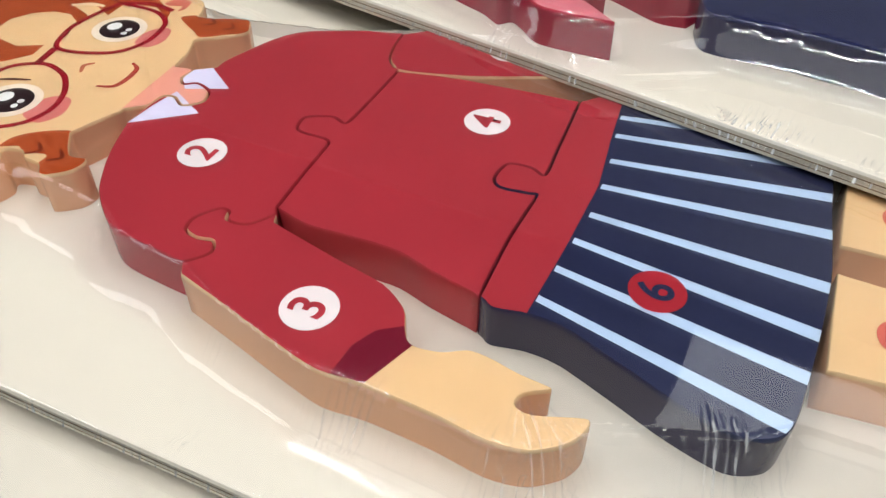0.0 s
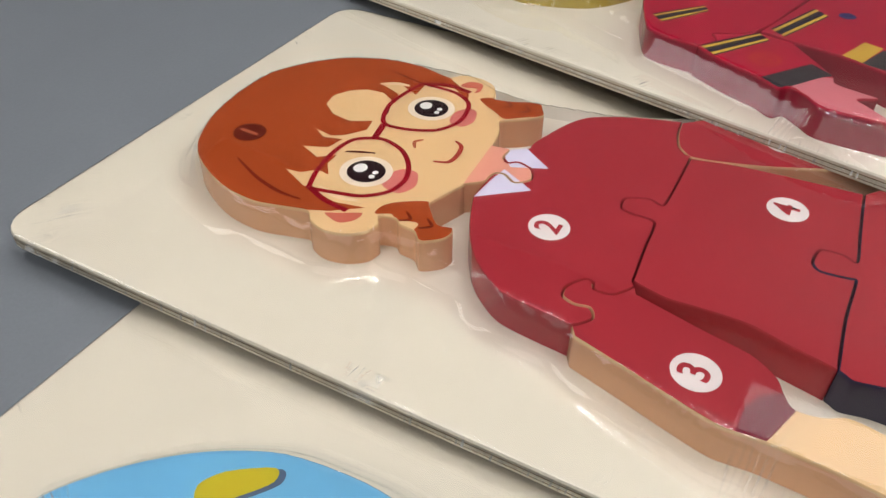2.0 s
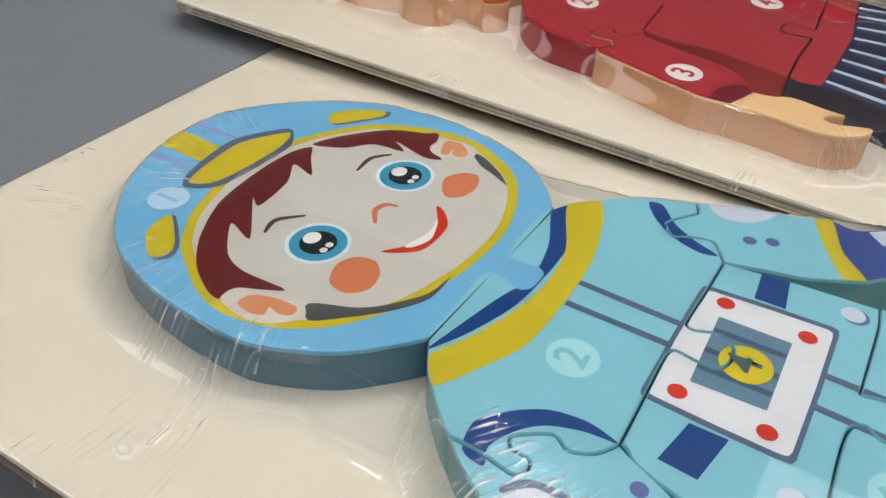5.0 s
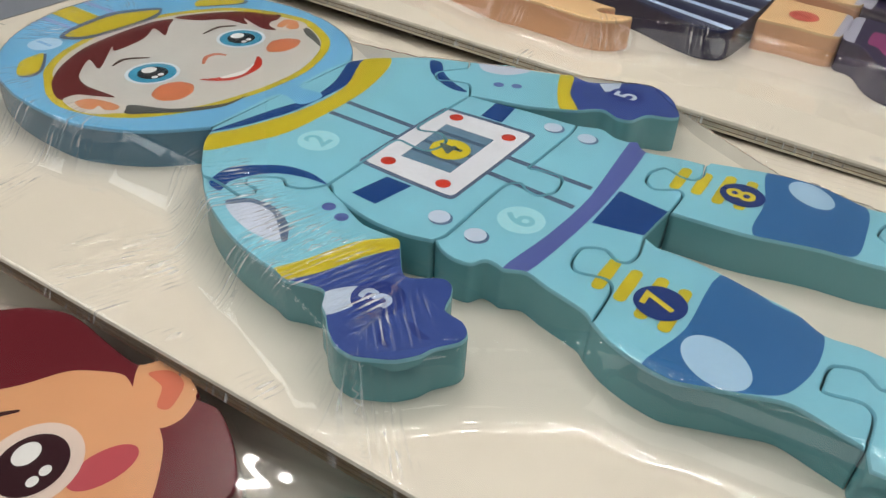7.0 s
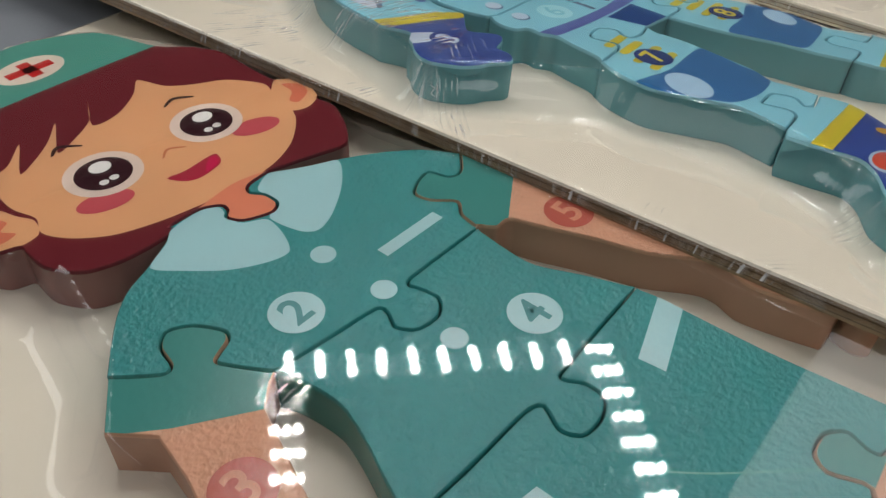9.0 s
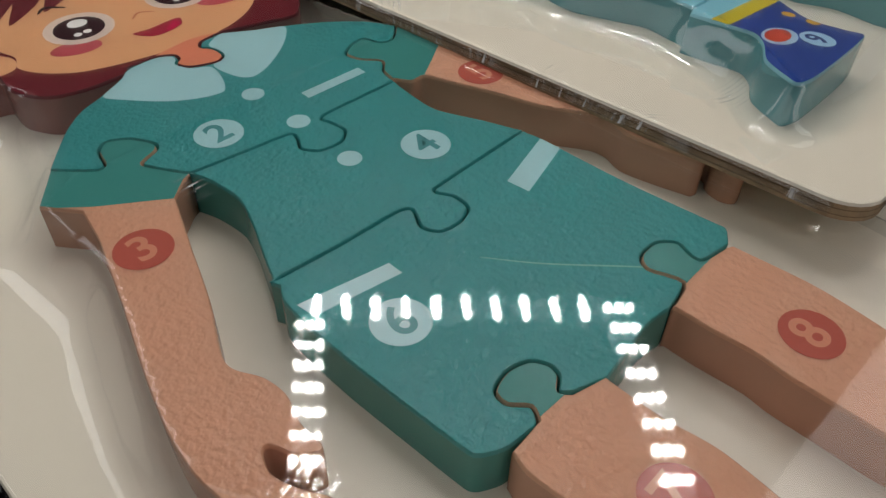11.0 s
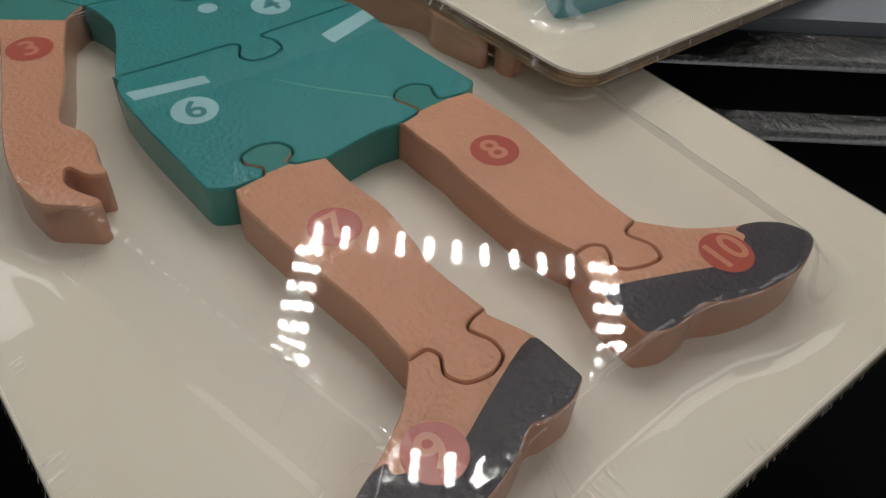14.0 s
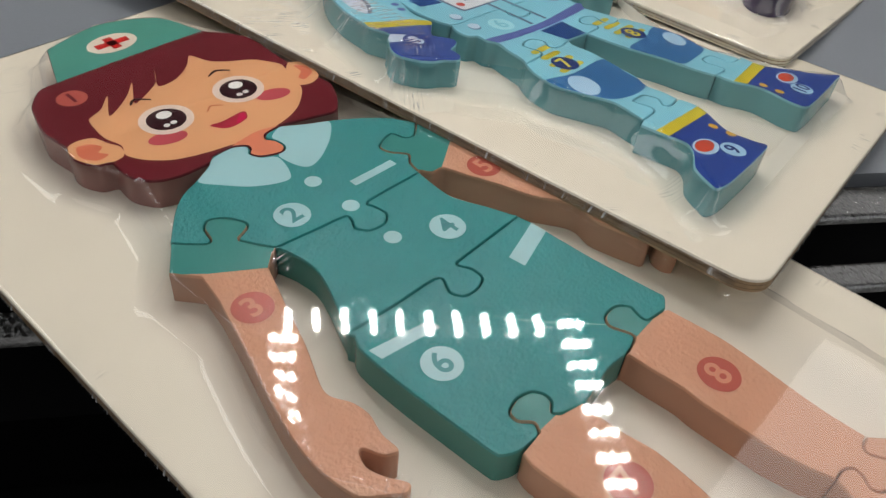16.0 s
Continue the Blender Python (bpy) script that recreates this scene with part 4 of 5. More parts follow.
# ---- a lamp frame hung low over the shelf: a rectangle of short bars, three beads each ----
LAMP_Z = 0.455
ACROSS, DOWN = Vector((0.0195, 0.0189, 0)), Vector((0.0190, -0.0164, 0))
LAMP_CORNER, LAMP_FAR_CORNER = Vector((-0.1701, 0.2750, LAMP_Z)), Vector((0.0259, 0.4688, LAMP_Z))
lamp = tagged(new("hanging_lamp"), "hanging rectangular lamp frame with short bars of bright beads", "lamp")
LAMP_MID = (LAMP_CORNER + LAMP_FAR_CORNER + DOWN * 9) * 0.5
lamp.matrix_world = pose(LAMP_MID.x, LAMP_MID.y, LAMP_MID.z)
FRAME = material("dark_lamp_frame_paint", srgb(70, 70, 72), 0.6, 0.05, 30.0, 0.05, 400.0)


def lamp_bar(at, way):
    """Three glowing beads in a row."""
    bm = bmesh.new()
    for k in (-1, 0, 1):
        c = at - LAMP_MID + way.normalized() * 0.0092 * k
        rings = []
        for r, z in ((0.0036, 0.004), (0.0036, 0.0), (0.0022, -0.0012)):
            rings.append([bm.verts.new((c.x + r * math.cos(a), c.y + r * math.sin(a), z)) for a in np.arange(8) * math.pi / 4])
        for a, b in zip(rings, rings[1:]):
            for i in range(8):
                bm.faces.new((a[i - 1], a[i], b[i], b[i - 1]))
        bm.faces.new(rings[0])
        bm.faces.new(rings[-1])
    part("lamp_bar", bm, LED, lamp)


for i in range(10):
    lamp_bar(LAMP_CORNER + ACROSS * i, DOWN)
    lamp_bar(LAMP_CORNER + ACROSS * i + DOWN * 9.2, DOWN)
for i in range(9):
    lamp_bar(LAMP_FAR_CORNER + DOWN * i, ACROSS)
    lamp_bar(LAMP_CORNER - ACROSS * 0.15 + DOWN * (i * 0.92 + 0.9), ACROSS)
corners = [LAMP_CORNER - ACROSS * 0.15, LAMP_FAR_CORNER, LAMP_FAR_CORNER + DOWN * 9.2, LAMP_CORNER - ACROSS * 0.15 + DOWN * 9.2]
for a, b in zip(corners, corners[1:] + corners[:1]):
    bm = bmesh.new()
    d = (b - a).normalized()
    side = Vector((-d.y, d.x, 0)) * 0.016
    lo = [p - LAMP_MID for p in (a - d * 0.016 - side, b - d * 0.016 - side, b - d * 0.016 + side, a - d * 0.016 + side)]
    v = [bm.verts.new((p.x, p.y, z)) for z in (0.0045, 0.013) for p in lo]
    for f in ((3, 2, 1, 0), (4, 5, 6, 7), (0, 1, 5, 4), (1, 2, 6, 5), (2, 3, 7, 6), (3, 0, 4, 7)):
        bm.faces.new([v[i] for i in f])
    bmesh.ops.bevel(bm, geom=bm.edges[:], offset=0.0012, segments=1, affect="EDGES")
    part("frame_bar", bm, FRAME, lamp)
for p in corners:
    bm = bmesh.new()
    c = p - LAMP_MID
    box(bm, c.x - 0.0012, c.x + 0.0012, c.y - 0.0012, c.y + 0.0012, 0.012, 2.6 - LAMP_Z)
    part("cable", bm, FRAME, lamp)


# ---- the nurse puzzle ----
# the second tone of each pair is for side walls, with their shade mixed in
TEAL, TEAL_SHADED = paint(62, 150, 150, 0.2, 0.4), paint(66, 136, 130)
FLESH, FLESH_SHADED = paint(214, 165, 136, 0.2, 0.45), paint(192, 146, 122)
MAROON, PALE, ROSE, BADGE_RED = paint(116, 42, 50), paint(172, 208, 212), paint(196, 92, 100), paint(186, 100, 86)
WHITE, INK = paint(238, 236, 232), paint(62, 34, 40)


def big_eye(z, x, y, rx, ry, white, ring, pupil, turn=0.0, glint=1.0):
    z.draw("eye_white", ellipse(x, y, rx * 1.38, ry * 1.38, turn), white, 4, False)
    if ring:
        z.draw("iris", ellipse(x, y, rx * 1.2, ry * 1.2, turn), ring, 5, False)
    z.draw("pupil", ellipse(x, y, rx * (0.78 if ring else 1), ry * (0.78 if ring else 1), turn), pupil, 6, False)
    z.draw("eye_glint", ellipse(x - rx * 0.42, y + ry * 0.12, rx * 0.36, ry * 0.4), WHITE, 7, False)
    z.draw("eye_glint", ellipse(x + rx * 0.5, y - ry * 0.28, rx * 0.16, ry * 0.17), WHITE, 7, False)
    z.draw("eye_glint", ellipse(x + rx * 0.48, y + ry * 0.12, rx * 0.16, ry * 0.17), WHITE, 7, False)


def nurse_puzzle():
    s = NURSE
    z = Puzzle(pose(0, 0, THICK), "shrink-wrapped wooden nurse jigsaw puzzle on a cream board")
    z.titles = ["wooden head piece with maroon hair and a nurse cap", "teal dress piece with a pale collar", "bare arm piece with a teal sleeve", "teal dress piece at the waist", "bare arm piece with a teal sleeve", "teal skirt piece", "bare leg piece", "bare leg piece", "foot piece with a dark grey shoe", "foot piece with a dark grey shoe"]
    z.piece(chain(s["head"], s["J12"], s["head2"]), MAROON, paint(150, 104, 98))
    z.piece(chain(s["top2L"], s["J23"], s["J24"], back(s["J25"]), s["top2R"], back(s["J12"])), TEAL, TEAL_SHADED)
    z.piece(chain(s["J23"], [(137.5, 47), (140.5, 43.5)], s["arm3"][2:], [(133, 30.5), (127, 26)]), FLESH, FLESH_SHADED)
    z.piece(chain(s["J24"], back(s["right4"]), back(s["J46"]), back(s["left4"])), TEAL, TEAL_SHADED)
    z.piece(chain(s["J25"], s["arm5"], [(197.5, 118), (196, 120), (192.3, 121.2), (192.5, 122.6), (196, 122.4), (198, 120), (201.5, 119.2), (204, 120.5), (203.5, 123.5), (200, 128.5), (194, 130.5), (187, 130.5), (170, 127), (150, 121.5), (130, 117)]), FLESH, FLESH_SHADED)
    z.piece(chain(s["J46"], back(s["right6"]), back(s["J68"]), back(s["bot6b"]), back(s["J67"]), back(s["bot6a"]), back(s["left6"])), TEAL, TEAL_SHADED)
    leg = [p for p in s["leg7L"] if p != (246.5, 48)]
    z.piece(chain(s["J67"], [(213.5, 64)], s["leg7R"], s["J79"], back(leg)), FLESH, FLESH_SHADED)
    z.piece(chain(s["J68"], s["leg8R"], back(s["J810"]), back(s["leg8L"])), FLESH, FLESH_SHADED)
    z.piece(chain(back(s["J79"]), back(mirror(s["foot10"]))), FLESH, FLESH_SHADED)
    z.piece(chain(s["J810"], s["foot10"]), FLESH, FLESH_SHADED)
    # head
    skin, cap = paint(226, 176, 132), paint(92, 160, 146)
    z.draw("cap", [(20, 54.5), (39.3, 47.3), (39, 66), (39, 83.5), (39.3, 97.5), (30, 95.5), (22.5, 91.5), (17, 83), (14.5, 74), (16, 63)], cap, 1, False)
    z.draw("cap_badge", ellipse(28.5, 71.5, 5.6, 8.0, 0), paint(226, 214, 200), 2, False)
    for w, h in ((3.8, 1.4), (1.4, 5.4)):
        z.draw("red_cross", [(28.5 - w, 71.5 - h), (28.5 + w, 71.5 - h), (28.5 + w, 71.5 + h), (28.5 - w, 71.5 + h)], paint(200, 42, 40), 3, False)
    z.draw("face", s["face"], skin, 1)
    z.draw("neck", s["neck"], paint(222, 142, 112), 2)
    z.draw("ear", s["earL"], skin, 2)
    z.draw("ear", s["earR"], skin, 2)
    z.draw("ear_shade", s["earLi"], paint(214, 128, 100), 3)
    z.draw("ear_shade", s["earRi"], paint(214, 128, 100), 3)
    for x, y in ((75.2, 60.0), (75.2, 84.4)):
        big_eye(z, x, y, 5.3, 5.5, paint(228, 212, 200), None, INK)
    for x, y in ((83.0, 55.4), (84.0, 90.3)):
        z.draw("cheek", ellipse(x, y, 2.9, 5.3, -16), ROSE, 3, False)
    z.draw("mouth", s["mouth"], paint(176, 52, 74), 3)
    z.draw("tongue", scaled(s["mouth"][2:6], 0.7), paint(206, 40, 90), 4)
    z.draw("nose", stroke(s["nose"], 0.7, True), paint(196, 128, 92), 3, False)
    for k in ("browL", "browR"):
        z.draw("brow", stroke(s[k], 1.0, True), INK, 3, False)
    # dress
    z.draw("sleeve", [(112, 20), (127, 25.5), (133.2, 32.5), (141.5, 44.5), (139.5, 52), (115, 55)], paint(74, 146, 140), 1, False, only=[2])
    z.draw("sleeve", [(115, 120), (134, 113.5), (142.5, 99.5), (142, 90), (115, 90)], paint(74, 146, 140), 1, False, only=[4])
    z.draw("hem", [(200, 48), (211.3, 48), (211.6, 63), (200, 63)], paint(74, 146, 140), 1, False, only=[6])
    z.draw("hem", [(200, 82), (212, 82), (211.6, 98), (200, 98)], paint(74, 146, 140), 1, False, only=[7])
    z.draw("collar", scaled(s["colL"], 1.0), PALE, 2, only=[1])
    z.draw("collar", scaled(s["colR"], 1.0), PALE, 2, only=[1])
    for x, y in ((123.3, 71.5), (137, 72), (152.5, 71.3)):
        z.draw("button", ellipse(x, y, 2.25, 2.25), PALE, 2, False)
    for k in ("mark2", "mark6a", "mark6b"):
        z.draw("pocket_trim", s[k], PALE, 2, False)
    z.draw("crease_line", stroke([(186, 69), (194, 75), (206, 86), (213, 91)], 0.35, True), paint(110, 180, 168), 2, False, only=[5])
    for t, x, y in (("2", 130, 59), ("4", 159, 84), ("6", 187, 51)):
        z.badge(t, x, y, 4.6, PALE, paint(84, 146, 148))
    for t, x, y in (("3", 148, 33), ("5", 149, 110), ("7", 230, 55), ("8", 230, 91), ("9", 273.5, 42), ("10", 273.5, 105)):
        z.badge(t, x, y, 4.7, BADGE_RED, paint(212, 150, 124))
    z.badge("1", 49.5, 46.5, 4.2, paint(190, 100, 90), paint(116, 42, 50))
    shoe = paint(84, 80, 84, 0.14, 0.4)
    z.draw("shoe", s["shoe10"], shoe, 1)
    z.draw("shoe", mirror(s["shoe10"]), shoe, 1)
    z.wrap(7.5, 1, [(203, 22, 9, 0.35), (140, 47, 5, 0.5), (288, 58, 9, 0.4), (12, 40, 16, 0.2)])


# ---- the girl puzzle ----
def girl_puzzle():
    s = GIRL
    z = Puzzle(GIRL_POSE, "shrink-wrapped wooden jigsaw puzzle of a girl in a red jacket", PALE_EDGE)
    skin, peach = paint(232, 200, 154), paint(230, 182, 144)
    red, hair, navy = paint(174, 56, 66), paint(176, 82, 42), paint(44, 48, 78)
    z.titles = ["wooden head piece with auburn hair and red glasses", "dark red jacket piece with a white collar", "arm piece with a red sleeve", "dark red jacket piece", "arm piece with a red sleeve", "navy skirt piece with pale stripes", "bare leg piece", "bare leg piece", "purple shoe piece", "purple shoe piece"]
    z.piece(chain(s["head"], s["J12"], s["head2"]), skin, peach)
    z.piece(chain(s["chestL"], s["J23"], s["J24"], s["J25"], s["chestR"], s["J12"][1:-1]), red)
    z.piece(chain(s["J23"], s["arm3"]), skin, peach)
    z.piece(chain(s["J24"], back(s["top4"]), back(s["J46"]), back(s["left4"])), red)
    z.piece(chain(back(s["J25"]), s["arm5"], [(185, 113), (200, 121), (205, 127), (198, 134), (180, 132), (155, 126), (140, 119)]), skin, peach)
    z.piece(chain(s["J46"], [(184, 106), (191, 107), (200, 108.5), (216, 114), (225, 116), (230, 113), (232.5, 104)], back(s["skirt"])), navy, paint(52, 50, 74))
    leg = [(234.4, 47.5), (245, 48.5), (257, 49.5), (257, 68), (245, 69.5), (234.4, 70)]
    for k in (leg, mirror(leg)):
        z.piece(chain(k), skin, peach)
    foot = [(257.3, 49.5), (263, 46.5), (268, 38), (274, 34), (281, 36), (284, 45), (282, 58), (276, 66), (264, 69), (257.3, 68)]
    for k in (foot, mirror(foot)):
        z.piece(curve(k), paint(66, 58, 86), paint(66, 58, 86))
    for k in (leg, mirror(leg)):
        z.badge("7" if k is leg else "8", 245, 58.5 if k is leg else 88.5, 4.2, paint(214, 116, 100), paint(190, 80, 72))
    for k in (foot, mirror(foot)):
        z.draw("shoe_patch", scaled(foot if k is foot else k, 0.5), paint(150, 70, 120), 1)
        z.draw("sock", [(255, 46), (261, 45), (260, 72), (255, 72)] if k is foot else mirror([(255, 46), (261, 45), (260, 72), (255, 72)]), paint(190, 190, 204), 2, False)
    # head
    z.draw("hair", s["hair"], hair, 1, True)
    for lid in ([(52, 92), (56, 94.5), (60, 95)], [(66, 97), (72, 98.5), (77, 96)], [(66, 42), (72, 40.5), (77, 41.5)]):
        z.draw("pale_lock", stroke(lid, 1.6, True), paint(240, 214, 176), 2, False)
    for k in ("tailL", "tailR"):
        z.draw("pigtail", scaled(s[k], 1.1), hair, 1)
        cx = sum(p[0] for p in s[k]) / len(s[k])
        cy = sum(p[1] for p in s[k]) / len(s[k])
        for d in (-4, 1.5):
            z.draw("plait_line", stroke([(cx + d, cy - 2), (cx + d + 2.3, cy), (cx + d, cy + 2)], 0.9, True), paint(122, 44, 26), 2, False)
    dark = paint(132, 44, 30)
    z.draw("hair_line", stroke(s["strand"], 1.1, True), dark, 2, False)
    z.draw("hair_line", stroke([(49, 101), (58, 99), (66, 97.5)], 0.7, True), dark, 2, False)
    for k in (("lensL"), ("lensR")):
        z.draw("cheek", scaled(s["cheek" + k[-1]], 1.12), paint(216, 130, 122), 2)
    white = paint(240, 226, 208)
    for x, y, k in ((72.3, 52.6, 1.0), (71.5, 87.0, 0.98)):
        big_eye(z, x, y, 4.8 * k, 4.7 * k, white, None, paint(48, 30, 34))
    for a, b in (((63, 57.5), (70, 60.5)), ((62.5, 78.5), (60, 86))):
        z.draw("lash", stroke([a, ((a[0] + b[0]) / 2 - 0.5, (a[1] + b[1]) / 2), b], 0.9, True), paint(90, 30, 26), 5, False)
    specs = paint(158, 26, 42)
    for k in ("lensL", "lensR"):
        ring = s[k] + s[k][:1]
        z.draw("glasses_rim", stroke(ring, 1.3), specs, 8, False)
    z.draw("glasses_bridge", stroke(s["bridge"], 1.8), specs, 8, False)
    z.draw("glasses_arm", stroke([(64, 40.5), (70, 38), (77, 37)], 1.5), specs, 8, False)
    z.draw("glasses_arm", stroke([(62.5, 98), (70, 101), (77, 100)], 1.5), specs, 8, False)
    z.draw("mouth", stroke(s["mouth"], 1.3, True), paint(178, 66, 56), 3, False)
    z.draw("nose", stroke(s["nose"], 1.1, True), paint(196, 112, 84), 3, False)
    z.draw("ear_shade", s["earLi"], paint(208, 118, 100), 2)
    z.draw("ear_shade", s["earRi"], paint(208, 118, 100), 2)
    z.badge("1", 36, 53, 4.3, paint(118, 44, 32), paint(190, 106, 76))
    # clothes
    lilac = paint(222, 218, 236)
    z.draw("neck", [(95.5, 59), (94, 79), (104, 80), (110, 70), (104, 62)], paint(232, 168, 148), 2, False, only=[0])
    for k in ("colL", "colR"):
        z.draw("collar", s[k], lilac, 3, False)
    z.draw("sleeve", [(120, 20), (137, 24.5), (148, 21.5), (158, 18.5), (168, 16.5), (172, 16), (170.5, 21.5), (172, 26), (176, 30.5), (168, 40), (140, 50), (125, 40)], red, 1, False, only=[2])
    z.draw("cuff", [(175.6, 30.4), (171.5, 27.5), (169.6, 23.4), (169.2, 16), (173.8, 16), (176, 22), (178.2, 28.2)], paint(122, 28, 48), 2, False)
    z.draw("sleeve", [(130, 95), (130, 120), (170, 130), (176, 108), (150, 98)], red, 1, False, only=[4])
    z.draw("waistband", [(170, 36), (191, 39), (192, 57), (192.5, 76), (190.5, 93), (189, 110), (170, 110)], red, 1, False, only=[5])
    stripe = paint(196, 214, 236)
    for a, b in (((191.5, 44), (231, 35)), ((192, 51.7), (233, 44.8)), ((192.7, 59.5), (233.5, 54.1)), ((193.3, 67.3), (234, 65.5)), ((193, 76), (234, 79.5)),
                 ((192.4, 84.4), (233.5, 90.4)), ((191.2, 93.2), (233, 99.5)), ((190.4, 100), (231, 107))):
        z.draw("skirt_stripe", [(a[0], a[1] - 0.75), (b[0], b[1] - 1.35), (b[0], b[1] + 1.35), (a[0], a[1] + 0.75)], stripe, 1, False, only=[5])
    for t, x, y in (("2", 120, 54), ("3", 160, 27.3), ("4", 166, 87)):
        z.badge(t, x, y, 4.75, paint(234, 226, 224), red)
    z.badge("6", 208.5, 53.3, 4.7, paint(176, 44, 56), paint(44, 48, 78))
    z.badge("5", 160, 116, 4.75, paint(234, 226, 224), red)
    z.wrap(6.5, 4, [(172, 15, 9, 0.5), (200, 16, 10, 0.5), (226, 29, 9, 0.5), (10, 10, 12, 0.4), (150, 5, 6, 0.4)])


# ---- the astronaut puzzle ----
def space_puzzle():
    s = SPACE
    z = Puzzle(SPACE_POSE, "shrink-wrapped wooden astronaut jigsaw puzzle on a cream board")
    # suit and helmet sides: a greyer paint, darkened further for their shade
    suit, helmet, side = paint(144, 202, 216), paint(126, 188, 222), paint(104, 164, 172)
    yellow, deep, violet, glove = paint(206, 190, 56), paint(40, 78, 140), paint(100, 112, 172), paint(68, 90, 156)
    grey, slate = paint(206, 212, 224), paint(96, 112, 138)
    z.titles = ["wooden head piece with a light blue helmet", "light blue suit piece with a yellow collar", "arm piece with a blue glove", "light blue suit piece with a control panel", "arm piece with a blue glove", "light blue hip piece with a violet belt", "leg piece with a blue knee", "leg piece with a blue knee", "dark blue shoe piece", "dark blue shoe piece"]
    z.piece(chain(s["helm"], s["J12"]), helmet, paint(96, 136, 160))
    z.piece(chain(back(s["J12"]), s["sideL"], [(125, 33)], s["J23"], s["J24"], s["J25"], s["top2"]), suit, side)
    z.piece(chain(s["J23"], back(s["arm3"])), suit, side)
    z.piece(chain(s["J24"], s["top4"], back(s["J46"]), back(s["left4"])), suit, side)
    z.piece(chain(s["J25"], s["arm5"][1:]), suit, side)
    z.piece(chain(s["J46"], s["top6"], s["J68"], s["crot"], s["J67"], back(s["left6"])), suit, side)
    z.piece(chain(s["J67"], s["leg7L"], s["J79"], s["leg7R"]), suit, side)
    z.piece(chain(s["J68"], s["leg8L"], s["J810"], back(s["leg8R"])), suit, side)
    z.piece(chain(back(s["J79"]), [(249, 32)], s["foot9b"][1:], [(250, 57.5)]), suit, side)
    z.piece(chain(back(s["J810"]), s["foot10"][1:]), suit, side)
    # helmet and face
    z.draw("visor_rim", s["rim"], yellow, 1)
    inner = scaled(s["rim"], 0.935)
    z.draw("visor", inner, paint(206, 204, 198), 2)
    hair = paint(112, 50, 50)
    z.draw("hair", s["hair1"], hair, 3)
    z.draw("hair", s["hair2"], hair, 3)
    for k in ("dk1", "dk2"):
        z.draw("collar_shade", s[k], paint(92, 94, 92), 3)
    z.draw("ear", s["earL"], paint(212, 208, 200), 4)
    z.draw("ear", ellipse(84.5, 104.5, 5.4, 4.2, 20), paint(212, 208, 200), 4, False)
    for k in ("earLi", "earRi"):
        z.draw("ear_shade", s[k], paint(214, 152, 112), 5)
    for x, y in ((80.6, 59.7), (81.3, 89.2)):
        big_eye(z, x, y, 4.6, 4.8, paint(216, 228, 236), paint(74, 160, 190), paint(44, 50, 56))
    for k in ("cheekL", "cheekR"):
        z.draw("cheek", s[k], paint(212, 136, 98), 3)
    z.draw("mouth", s["mouth"], paint(200, 60, 44), 3)
    z.draw("teeth", s["teeth"], WHITE, 4)
    z.draw("nose", stroke(s["nose"], 1.4, True), paint(208, 128, 100), 3, False)
    for k in ("browL", "browR"):
        z.draw("brow", stroke(s[k], 1.2, True), paint(88, 64, 56), 4, False)
    z.draw("stripe", [(27, 69.6), (27, 77), (44, 76), (43, 69)], yellow, 1, False, only=[0])
    for y in (66.0, 81.0):
        z.draw("stripe_edge", [(27, y - 0.9), (27, y + 0.9), (44, y + 0.7), (43, y - 0.7)], paint(150, 170, 214), 1, False, only=[0])
    z.draw("lamp_rim", scaled(s["bigrim"], 1.05), slate, 2)
    z.draw("lamp_patch", s["big"], yellow, 3)
    for k in ("yel1", "yel2"):
        z.draw("lozenge_shadow", [(x + 1.0, y) for x, y in scaled(s[k], 1.05)], slate, 1)
        z.draw("lozenge", s[k], yellow, 2)
    z.badge("1", 46, 55, 4.2, paint(186, 214, 232), paint(150, 190, 224))
    # suit
    z.draw("collar_band", s["band1"], deep, 1, only=[1])
    z.draw("collar_band", s["band2"], yellow, 2, only=[1])
    for a, b in (((127.5, 76.3), (148, 75.3)), ((127.7, 69.8), (147, 69.3)), ((170, 76.2), (190, 75.4)), ((169.5, 68.3), (190, 66.8))):
        z.draw("seam_band", stroke([a, b], 1.5), slate, 1, False)
    z.draw("strap", s["strap1"], deep, 1, False)
    z.draw("strap", s["strap2"], deep, 1, False)
    z.draw("chest_panel_rim", curve([(146, 57), (147.5, 55.7), (168, 54.7), (169.8, 56), (170.8, 87.5), (169.5, 89.2), (148.5, 88.4), (147, 87)], True, 2), slate, 2, False)
    z.draw("chest_panel", scaled(curve([(146, 57), (147.5, 55.7), (168, 54.7), (169.8, 56), (170.8, 87.5), (169.5, 89.2), (148.5, 88.4), (147, 87)], True, 2), 0.93), paint(224, 226, 230), 3, False)
    z.draw("chest_screen", [(152, 63), (151.9, 81), (164.3, 81), (164, 63.3)], paint(112, 144, 166), 4, False)
    for y in (66.5, 71, 76.5):
        z.draw("screen_line", [(152, y), (164, y), (164, y + 1.3), (152, y + 1.3)], paint(80, 104, 128), 5, False)
    for x, y in ((152, 85.2), (166.3, 84), (151, 59.8), (165, 59)):
        z.draw("red_stud", ellipse(x, y, 1.6, 1.6), paint(206, 66, 48), 4, False)
    for x, y in ((170.7, 48.7), (179.2, 47.6), (172.1, 94.6), (180.5, 94.4)):
        z.draw("stud_shadow", ellipse(x + 0.5, y - 0.3, 2.3, 2.3), paint(98, 120, 150), 1, False)
        z.draw("stud", ellipse(x, y, 2.1, 2.1), paint(204, 212, 226), 2, False)
